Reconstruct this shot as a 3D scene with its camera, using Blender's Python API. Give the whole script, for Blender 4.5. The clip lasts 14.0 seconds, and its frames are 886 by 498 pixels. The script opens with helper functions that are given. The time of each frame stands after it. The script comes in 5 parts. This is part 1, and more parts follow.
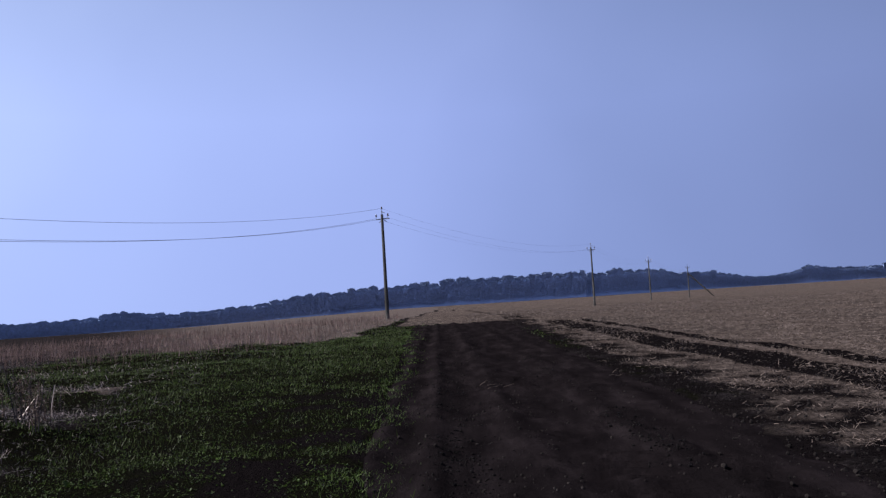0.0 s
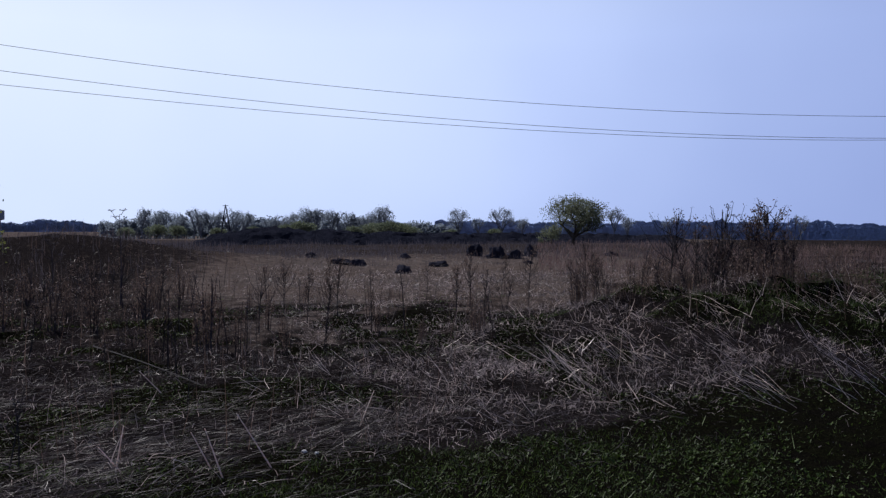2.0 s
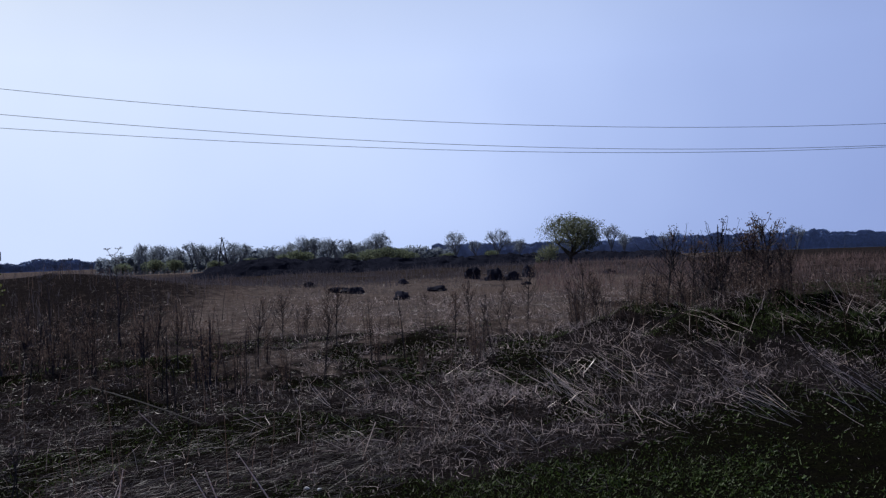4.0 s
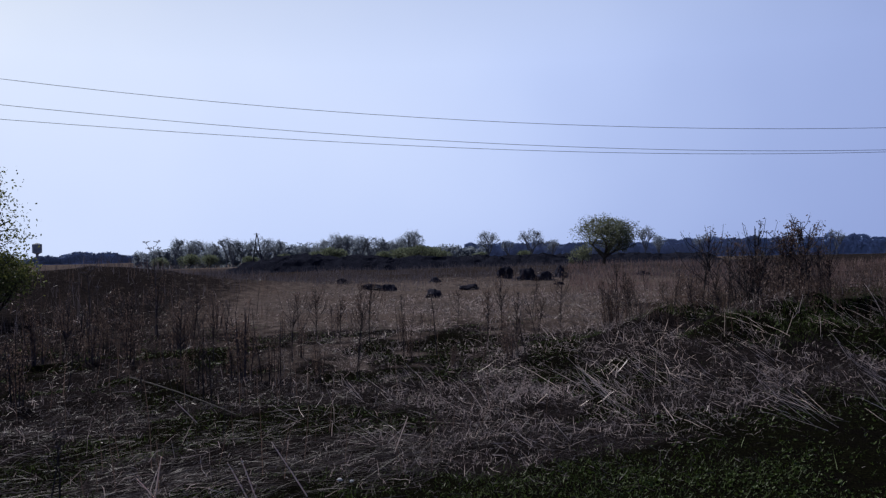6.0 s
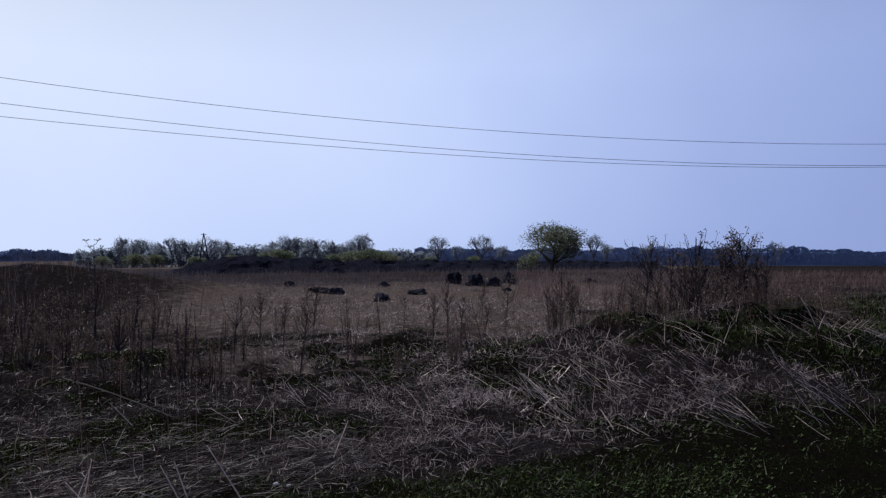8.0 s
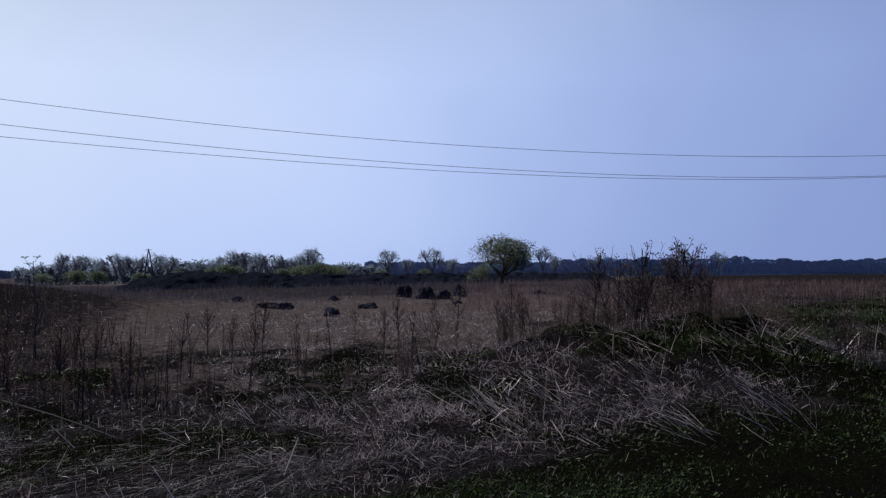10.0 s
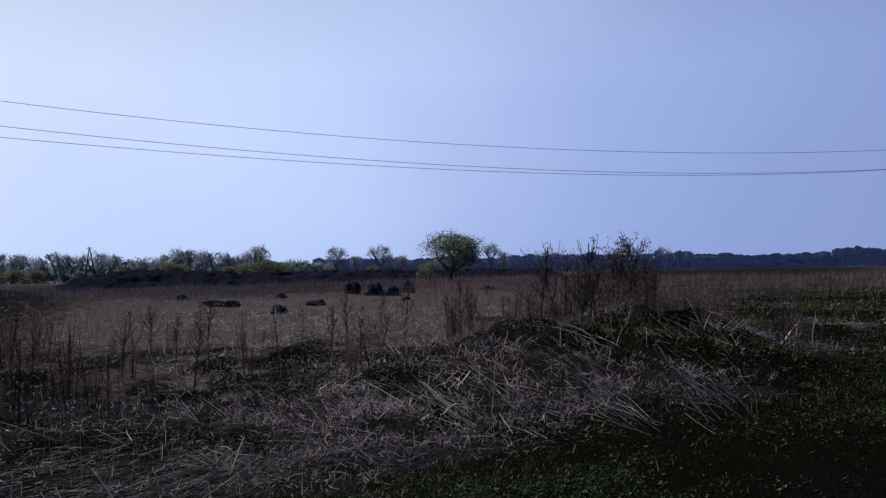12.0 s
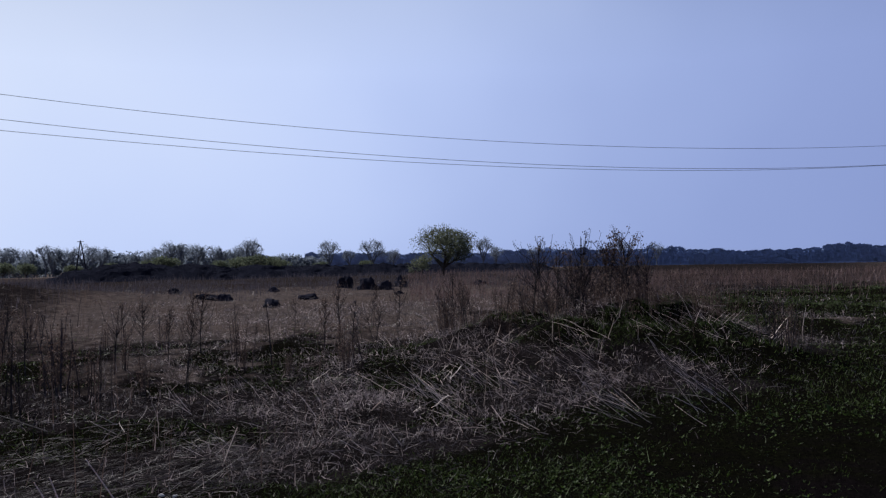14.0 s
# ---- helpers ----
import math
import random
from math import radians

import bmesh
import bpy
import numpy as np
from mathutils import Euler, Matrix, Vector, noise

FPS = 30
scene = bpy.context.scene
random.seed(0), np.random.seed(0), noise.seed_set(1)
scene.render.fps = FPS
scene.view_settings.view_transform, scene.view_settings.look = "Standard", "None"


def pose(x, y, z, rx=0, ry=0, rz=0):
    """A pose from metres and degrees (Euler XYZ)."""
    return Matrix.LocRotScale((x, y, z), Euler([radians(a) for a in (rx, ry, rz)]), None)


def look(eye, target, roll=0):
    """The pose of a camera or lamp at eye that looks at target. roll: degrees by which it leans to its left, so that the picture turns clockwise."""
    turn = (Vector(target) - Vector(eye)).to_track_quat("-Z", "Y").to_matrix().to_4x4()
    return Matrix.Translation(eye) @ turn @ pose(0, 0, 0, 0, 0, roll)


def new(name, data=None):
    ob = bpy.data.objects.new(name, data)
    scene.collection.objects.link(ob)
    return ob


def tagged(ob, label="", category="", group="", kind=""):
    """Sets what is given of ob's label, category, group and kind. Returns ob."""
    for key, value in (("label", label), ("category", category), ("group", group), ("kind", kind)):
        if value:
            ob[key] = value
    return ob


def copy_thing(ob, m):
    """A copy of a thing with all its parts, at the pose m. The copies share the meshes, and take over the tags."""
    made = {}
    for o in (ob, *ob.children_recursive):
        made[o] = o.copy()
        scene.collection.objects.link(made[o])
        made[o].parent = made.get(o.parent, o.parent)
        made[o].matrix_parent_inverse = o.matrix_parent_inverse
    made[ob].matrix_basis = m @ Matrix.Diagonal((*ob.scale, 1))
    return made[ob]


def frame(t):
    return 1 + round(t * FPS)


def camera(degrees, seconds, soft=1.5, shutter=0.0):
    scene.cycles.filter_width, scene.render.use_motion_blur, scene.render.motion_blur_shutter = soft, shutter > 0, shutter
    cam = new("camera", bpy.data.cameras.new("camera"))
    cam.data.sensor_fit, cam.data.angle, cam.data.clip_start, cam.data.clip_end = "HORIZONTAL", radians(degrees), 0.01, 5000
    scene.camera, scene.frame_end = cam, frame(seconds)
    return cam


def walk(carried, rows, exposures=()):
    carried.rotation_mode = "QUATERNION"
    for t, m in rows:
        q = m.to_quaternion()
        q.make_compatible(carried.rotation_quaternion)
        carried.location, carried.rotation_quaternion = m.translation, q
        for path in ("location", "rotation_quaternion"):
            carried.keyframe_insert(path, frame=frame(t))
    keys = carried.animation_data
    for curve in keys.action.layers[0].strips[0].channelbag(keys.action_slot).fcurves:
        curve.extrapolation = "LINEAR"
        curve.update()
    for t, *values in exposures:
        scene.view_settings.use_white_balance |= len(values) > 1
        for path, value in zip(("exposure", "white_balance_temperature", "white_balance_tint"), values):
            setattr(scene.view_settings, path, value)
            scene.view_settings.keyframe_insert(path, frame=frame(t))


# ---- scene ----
FOV = 56.78
# seconds, eye x, y, z, heading to the right of +y, tilt up, roll
PATH = [
    (0.0, 0.401, -0.140, 1.621, 0.26, 3.50, -3.42),
    (0.1, 0.336, -0.116, 1.623, -6.20, 3.58, -3.67),
    (0.2, 0.282, 0.005, 1.643, -11.30, 3.27, -4.05),
    (0.3, 0.230, -0.037, 1.617, -16.10, 2.13, -4.44),
    (0.4, 0.152, 0.036, 1.622, -20.43, 0.60, -4.59),
    (0.5, 0.143, 0.073, 1.617, -24.97, -1.55, -4.59),
    (0.6, 0.085, 0.127, 1.595, -29.11, -2.17, -4.21),
    (0.7, 0.121, 0.088, 1.610, -32.95, -3.20, -3.56),
    (0.8, 0.050, 0.109, 1.595, -37.40, -4.14, -2.81),
    (0.9, 0.027, 0.071, 1.582, -42.82, -4.41, -2.06),
    (1.0, -0.033, 0.061, 1.595, -46.87, -5.46, -1.60),
    (1.2, -0.065, 0.056, 1.585, -52.20, -6.15, -1.25),
    (1.5, -0.113, 0.048, 1.569, -56.16, -3.24, -0.56),
    (2.0, -0.113, -0.044, 1.573, -56.48, -1.57, 0.05),
    (2.5, -0.128, -0.028, 1.592, -57.68, -0.59, 0.85),
    (4.8, -0.091, -0.013, 1.611, -55.53, 0.19, -3.26),
    (5.0, -0.082, -0.003, 1.596, -55.82, 0.25, -3.08),
    (5.5, -0.121, -0.026, 1.595, -58.34, 0.21, -2.09),
    (6.0, -0.099, -0.054, 1.590, -58.55, 0.07, -1.35),
    (6.5, -0.080, -0.039, 1.583, -55.53, 0.08, -0.54),
    (7.0, -0.079, -0.035, 1.584, -55.89, 0.43, -0.38),
    (7.5, -0.096, -0.049, 1.580, -56.02, 0.23, -0.00),
    (8.0, -0.067, -0.011, 1.587, -55.07, 0.35, -0.23),
    (8.2, -0.082, -0.016, 1.593, -52.97, 0.45, -0.54),
    (10.5, -0.064, -0.009, 1.590, -50.64, 1.76, -1.02),
    (11.0, -0.078, -0.040, 1.574, -48.54, 2.24, -0.98),
    (11.5, -0.075, 0.002, 1.590, -48.05, 1.64, -1.31),
    (12.0, -0.079, 0.015, 1.575, -48.01, 0.92, -1.23),
    (12.5, -0.074, 0.017, 1.567, -48.30, 0.92, -1.42),
    (13.0, -0.079, 0.022, 1.559, -48.52, 0.07, -1.02),
    (13.5, -0.085, 0.011, 1.570, -47.71, 0.16, -1.00),
    (14.0, -0.066, -0.004, 1.555, -47.49, 0.54, -1.07),
]
EXPOSURES = [(0.0, 0.58, 6500, 10), (0.5, 0.29, 6550, 10), (1.0, 0.5, 6850, 12), (1.5, 0.25, 6450, 10), (2.5, 0.1, 6380, 9), (5.0, 0.0, 6250, 8), (6.0, 0.0, 6420, 9.5), (7.0, 0.0, 6500, 10), (8.0, 0.0, 6400, 9), (10.5, -0.18, 6200, 8), (11.0, -0.24, 6200, 8), (11.5, -0.14, 6200, 8), (12.0, -0.04, 6220, 8), (12.5, -0.04, 6240, 8), (13.0, -0.02, 6420, 9.5), (14.0, -0.04, 6420, 9.5)]
cam = camera(FOV, 14.0, soft=1.3)
walk(cam, [(t, pose(x, y, z, 90 + tilt, 0, -head) @ pose(0, 0, 0, 0, 0, roll)) for t, x, y, z, head, tilt, roll in PATH], EXPOSURES)

# ---- world, sun ----
SUN_AZ, SUN_EL = -95.0, 41.0
HAZE = [(0.26, (0.118, 0.155, 0.315)), (0.40, (0.172, 0.231, 0.457)), (0.48, (0.228, 0.292, 0.58)), (0.66, (0.295, 0.378, 0.69)), (0.74, (0.375, 0.47, 0.79)), (0.82, (0.545, 0.655, 0.985)), (0.93, (0.69, 0.78, 1.0)), (1.0, (0.9, 0.95, 1.0))]
HAZE_DRIFT, SKY_SHARE, SKY_DEEPENS = 0.14, 0.03, 0.45
world = bpy.data.worlds.new("sky")
scene.world = world
world.use_nodes = True
wn, wl = world.node_tree.nodes, world.node_tree.links
sky = wn.new("ShaderNodeTexSky")
sky.sky_type = "NISHITA"
sky.sun_disc = False
sky.sun_elevation, sky.sun_rotation = radians(SUN_EL), radians(SUN_AZ)
sky.altitude, sky.air_density, sky.dust_density, sky.ozone_density = 0, 1.0, 1.0, 1.0
def wnode(kind, **props):
    n = wn.new(kind)
    for k, v in props.items():
        if k == "operation":
            n.operation = v
        elif k == "blend_type":
            n.data_type, n.blend_type = "RGBA", v
    return n


# spring haze and thin smoke: brighter and whiter on the sun's side, bluer away from it
SUN_DIR = (math.cos(radians(SUN_EL)) * math.sin(radians(SUN_AZ)), math.cos(radians(SUN_EL)) * math.cos(radians(SUN_AZ)), math.sin(radians(SUN_EL)))
coord = wn.new("ShaderNodeTexCoord")
dot = wnode("ShaderNodeVectorMath", operation="DOT_PRODUCT")
wl.new(coord.outputs["Generated"], dot.inputs[0])
dot.inputs[1].default_value = SUN_DIR
half = wnode("ShaderNodeMath", operation="MULTIPLY_ADD")
wl.new(dot.outputs["Value"], half.inputs[0])
half.inputs[1].default_value, half.inputs[2].default_value = 0.5, 0.5
drift = wn.new("ShaderNodeTexNoise")
drift.inputs["Scale"].default_value, drift.inputs["Detail"].default_value = 2.2, 3
wl.new(coord.outputs["Generated"], drift.inputs["Vector"])
soft_drift = wnode("ShaderNodeMath", operation="MULTIPLY_ADD")
wl.new(drift.outputs["Fac"], soft_drift.inputs[0])
soft_drift.inputs[1].default_value, soft_drift.inputs[2].default_value = HAZE_DRIFT, -HAZE_DRIFT / 2
add = wnode("ShaderNodeMath", operation="ADD")
wl.new(half.outputs[0], add.inputs[0])
wl.new(soft_drift.outputs[0], add.inputs[1])
low = wn.new("ShaderNodeSeparateXYZ")
wl.new(coord.outputs["Generated"], low.inputs[0])
away = wnode("ShaderNodeMath", operation="MULTIPLY_ADD")
wl.new(half.outputs[0], away.inputs[0])
away.inputs[1].default_value, away.inputs[2].default_value = SKY_DEEPENS, -SKY_DEEPENS
deepen = wnode("ShaderNodeMath", operation="MULTIPLY_ADD")
wl.new(away.outputs[0], deepen.inputs[0])
wl.new(low.outputs["Z"], deepen.inputs[1])
wl.new(add.outputs[0], deepen.inputs[2])
haze = wn.new("ShaderNodeValToRGB")
haze.color_ramp.interpolation = "B_SPLINE"
els = haze.color_ramp.elements
while len(els) < len(HAZE):
    els.new(0.5)
for el_, (p_, c_) in zip(els, HAZE):
    el_.position, el_.color = p_, (*c_, 1)
wl.new(deepen.outputs[0], haze.inputs[0])
veil = wnode("ShaderNodeMapRange")
wl.new(low.outputs["Z"], veil.inputs["Value"])
veil.inputs["From Min"].default_value, veil.inputs["From Max"].default_value = 0.22, 0.72
veil.inputs["To Min"].default_value, veil.inputs["To Max"].default_value = 1.0, 0.05
scaled = wn.new("ShaderNodeVectorMath")
scaled.operation = "SCALE"
wl.new(sky.outputs[0], scaled.inputs[0])
scaled.inputs["Scale"].default_value = SKY_SHARE
blend = wnode("ShaderNodeMix", blend_type="MIX")
wl.new(veil.outputs[0], blend.inputs["Factor"])
wl.new(scaled.outputs[0], blend.inputs[6])
wl.new(haze.outputs[0], blend.inputs[7])
wl.new(blend.outputs[2], wn["Background"].inputs[0])
wn["Background"].inputs[1].default_value = 1.0
sun = new("sun", bpy.data.lights.new("sun", "SUN"))
sun.data.energy, sun.data.angle, sun.data.color = 4.8, radians(0.7), (1.0, 0.97, 0.95)
sa, ca = math.sin(radians(SUN_AZ)), math.cos(radians(SUN_AZ))
sun.matrix_world = look((sa * 60 * math.cos(radians(SUN_EL)), ca * 60 * math.cos(radians(SUN_EL)), 60 * math.sin(radians(SUN_EL))), (0, 0, 0))

# ---- materials ----
def mat(name):
    m = bpy.data.materials.new(name)
    m.use_nodes = True
    return m, m.node_tree.nodes, m.node_tree.links, m.node_tree.nodes["Principled BSDF"]


def ramp(nodes, links, fac, stops):
    n = nodes.new("ShaderNodeValToRGB")
    e = n.color_ramp.elements
    while len(e) < len(stops):
        e.new(0.5)
    for el, (p, col) in zip(e, stops):
        el.position, el.color = p, (*col, 1)
    links.new(fac, n.inputs[0])
    return n.outputs[0]


def noise_tex(nodes, links, scale, detail=4, rough=0.6, vec=None):
    n = nodes.new("ShaderNodeTexNoise")
    n.inputs["Scale"].default_value, n.inputs["Detail"].default_value, n.inputs["Roughness"].default_value = scale, detail, rough
    if vec is None:
        vec = nodes.new("ShaderNodeNewGeometry").outputs["Position"]
    links.new(vec, n.inputs["Vector"])
    return n.outputs["Fac"]


def mix(nodes, links, fac, a, b, mode="MIX"):
    n = nodes.new("ShaderNodeMix")
    n.data_type, n.blend_type = "RGBA", mode
    for sock, v in ((n.inputs["Factor"], fac), (n.inputs[6], a), (n.inputs[7], b)):
        if isinstance(v, (float, int)):
            sock.default_value = v
        elif isinstance(v, tuple):
            sock.default_value = (*v, 1)
        else:
            links.new(v, sock)
    return n.outputs[2]


def bump(nodes, links, height, bsdf, strength=0.5, dist=0.02):
    b = nodes.new("ShaderNodeBump")
    b.inputs["Strength"].default_value, b.inputs["Distance"].default_value = strength, dist
    links.new(height, b.inputs["Height"])
    links.new(b.outputs[0], bsdf.inputs["Normal"])


def surface(name, c1, c2, scale, rough=0.9, c3=None, bstr=0.5, bdist=0.02, spec=0.05):
    """A two-scale mottled surface."""
    m, n, l, b = mat(name)
    col = ramp(n, l, noise_tex(n, l, scale, 6, 0.7), [(0.3, c1), (0.7, c2)])
    big = noise_tex(n, l, scale * 0.13, 3, 0.5)
    col = mix(n, l, ramp(n, l, big, [(0.4, (0, 0, 0)), (0.65, (1, 1, 1))]), col, c3 or tuple(0.7 * v for v in c1))
    l.new(col, b.inputs["Base Color"])
    b.inputs["Roughness"].default_value, b.inputs["Specular IOR Level"].default_value = rough, spec
    bump(n, l, noise_tex(n, l, scale * 2.5, 5, 0.7), b, bstr, bdist)
    return m


def foliage(name, cols, trans=0.3, rough=0.6, spec=0.12):
    """Blades and leaves: colour varies from piece to piece, some light passes through."""
    m, n, l, b = mat(name)
    g = n.new("ShaderNodeNewGeometry")
    col = ramp(n, l, g.outputs["Random Per Island"], [(i / max(1, len(cols) - 1), c) for i, c in enumerate(cols)])
    patch = noise_tex(n, l, 0.6, 3, 0.6, g.outputs["Position"])
    col = mix(n, l, 0.55, col, ramp(n, l, patch, [(0.3, (0.55, 0.55, 0.55)), (0.7, (1.3, 1.3, 1.3))]), "MULTIPLY")
    l.new(col, b.inputs["Base Color"])
    b.inputs["Roughness"].default_value, b.inputs["Specular IOR Level"].default_value = rough, spec
    t = n.new("ShaderNodeBsdfTranslucent")
    l.new(col, t.inputs[0])
    ms = n.new("ShaderNodeMixShader")
    ms.inputs[0].default_value = trans
    l.new(b.outputs[0], ms.inputs[1])
    l.new(t.outputs[0], ms.inputs[2])
    l.new(ms.outputs[0], n["Material Output"].inputs[0])
    return m


def soft_mass(m, facing, share):
    """Far crowns: the clumps' own tilt counts little; one fixed facing shades them evenly, like haze."""
    n, l = m.node_tree.nodes, m.node_tree.links
    v = n.new("ShaderNodeVectorMath")
    v.operation = "MULTIPLY_ADD"
    l.new(n.new("ShaderNodeNewGeometry").outputs["Normal"], v.inputs[0])
    v.inputs[1].default_value = (1 - share,) * 3
    v.inputs[2].default_value = [share * c for c in facing]
    u = n.new("ShaderNodeVectorMath")
    u.operation = "NORMALIZE"
    l.new(v.outputs[0], u.inputs[0])
    for k in ("Principled BSDF", "Translucent BSDF"):
        l.new(u.outputs[0], n[k].inputs["Normal"])
    return m


M_STRAW = foliage("dry_straw", [(0.021, 0.017, 0.0188), (0.066, 0.055, 0.060), (0.112, 0.093, 0.101), (0.032, 0.026, 0.0288), (0.085, 0.070, 0.077), (0.21, 0.181, 0.194)], 0.35, 0.5, 0.2)
M_STUB = foliage("maize_stubble", [(0.045, 0.0345, 0.0302), (0.12, 0.0915, 0.0806), (0.21, 0.165, 0.147)], 0.15, 0.6)
M_PALE = foliage("pale_stalk", [(0.20, 0.162, 0.163), (0.52, 0.43, 0.43), (0.32, 0.26, 0.262)], 0.35, 0.45, 0.25)
M_STALK = foliage("bleached_stalk", [(0.60, 0.485, 0.44), (0.86, 0.705, 0.645), (0.72, 0.585, 0.535)], 0.2, 0.35, 0.4)
# Weed brown lightened and blued to carry the haze over the weedy belt.
M_WEED = foliage("brown_weed", [(0.050, 0.0445, 0.056), (0.090, 0.079, 0.096), (0.066, 0.058, 0.072)], 0.4, 0.8)
M_STEM = foliage("dark_weed_stem", [(0.018, 0.0155, 0.018), (0.034, 0.029, 0.033), (0.024, 0.021, 0.024)], 0.05, 0.8)
M_RUST = foliage("rusty_weed", [(0.085, 0.057, 0.050), (0.125, 0.087, 0.077), (0.064, 0.043, 0.039)], 0.4, 0.8)
M_DRYLEAF = foliage("withered_leaf", [(0.060, 0.040, 0.036), (0.105, 0.072, 0.063), (0.078, 0.053, 0.047), (0.145, 0.103, 0.090), (0.25, 0.19, 0.17)], 0.4, 0.8)
M_RED = foliage("red_weed", [(0.15, 0.096, 0.090), (0.22, 0.148, 0.138), (0.115, 0.072, 0.069), (0.30, 0.222, 0.207)], 0.25, 0.7)
M_GREEN = foliage("green_grass", [(0.01935, 0.03437, 0.006536), (0.0431, 0.07194, 0.01181), (0.02786, 0.04752, 0.007828), (0.04956, 0.08044, 0.01436), (0.02141, 0.03602, 0.007828), (0.03656, 0.06176, 0.01045), (0.0806, 0.1304, 0.02346), (0.03029, 0.04872, 0.00918), (0.07181, 0.09979, 0.04182)], 0.25, 0.55, 0.15)
M_FRESH = foliage("fresh_grass", [(0.040, 0.060, 0.016), (0.056, 0.082, 0.022), (0.047, 0.067, 0.020), (0.080, 0.088, 0.040)], 0.35, 0.5, 0.15)
M_LEAF = foliage("spring_leaf", [(0.10, 0.115, 0.075), (0.145, 0.16, 0.11), (0.12, 0.135, 0.09)], 0.45)
M_SHRUB = foliage("shrub_leaf", [(0.112, 0.138, 0.095), (0.15, 0.17, 0.112), (0.128, 0.148, 0.112)], 0.45, 0.9, 0.0)
M_LEAF_Y = foliage("willow_leaf", [(0.0975, 0.12, 0.0375), (0.143, 0.15, 0.0525), (0.0825, 0.105, 0.0375)], 0.4)
# Twigs lightened and blued to imitate haze over the skyline trees.
M_TWIG = foliage("haze_grey_twig", [(0.165, 0.195, 0.25), (0.205, 0.235, 0.285), (0.185, 0.22, 0.25)], 0.6, 0.9, 0.0)
# The haze before the far woods is painted in as pale blue.
M_WOODS = surface("haze_blue_woods", (0.42, 0.52, 0.78), (0.49, 0.60, 0.84), 0.25, rough=1.0, c3=(0.45, 0.56, 0.80), bstr=0.3, bdist=0.3, spec=0.0)
M_WOODLEAF = soft_mass(foliage("haze_blue_leaf", [(0.40, 0.495, 0.735), (0.44, 0.54, 0.78), (0.42, 0.52, 0.76)], 0.0, 1.0, 0.0), (0.55, -0.80, 0.05), 0.96)
# Far bark paled to match, with haze put into its colour.
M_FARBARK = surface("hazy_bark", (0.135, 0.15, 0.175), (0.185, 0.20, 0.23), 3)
M_BARK = surface("bark", (0.045, 0.0375, 0.03), (0.0975, 0.0825, 0.0675), 14)
# The bluish cast in this soil colour imitates haze over the bank.
M_SOIL = surface("hazy_black_soil", (0.0105, 0.0115, 0.020), (0.023, 0.0245, 0.037), 2.2, c3=(0.014, 0.0152, 0.025), bstr=0.9, bdist=0.3, spec=0.0)
M_CLOD = surface("soil_clod", (0.012, 0.0100, 0.0098), (0.030, 0.0245, 0.0235), 9)
M_LUMP = surface("dark_soil_lump", (0.0045, 0.0037, 0.0040), (0.011, 0.009, 0.0098), 12)
# Earth heaps and the far pole have haze painted into their colour.
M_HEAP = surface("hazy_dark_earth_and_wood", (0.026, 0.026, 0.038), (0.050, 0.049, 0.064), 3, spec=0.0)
M_CONC = surface("weathered_concrete", (0.0562, 0.054, 0.0525), (0.0975, 0.0938, 0.09), 6)
M_WOODPOLE = surface("grey_pole_wood", (0.0263, 0.024, 0.0225), (0.0525, 0.0465, 0.042), 8)
M_STEEL = surface("galvanised_steel", (0.12, 0.12, 0.12), (0.188, 0.188, 0.188), 20, rough=0.5)
M_STEEL.node_tree.nodes["Principled BSDF"].inputs["Metallic"].default_value = 0.6
M_GLAZE = surface("brown_glaze", (0.045, 0.0225, 0.015), (0.075, 0.0375, 0.0225), 20, rough=0.2, spec=0.5)
M_WIRE = surface("dull_aluminium_wire", (0.15, 0.15, 0.158), (0.21, 0.21, 0.217), 20, rough=0.6)
# Pale blue-grey puts the haze before the far tower into its paint.
M_TANK = surface("hazy_tank_paint", (0.26, 0.29, 0.36), (0.33, 0.36, 0.42), 1.5, rough=0.7)
M_PAPER = surface("white_litter", (0.42, 0.42, 0.45), (0.62, 0.62, 0.64), 30)


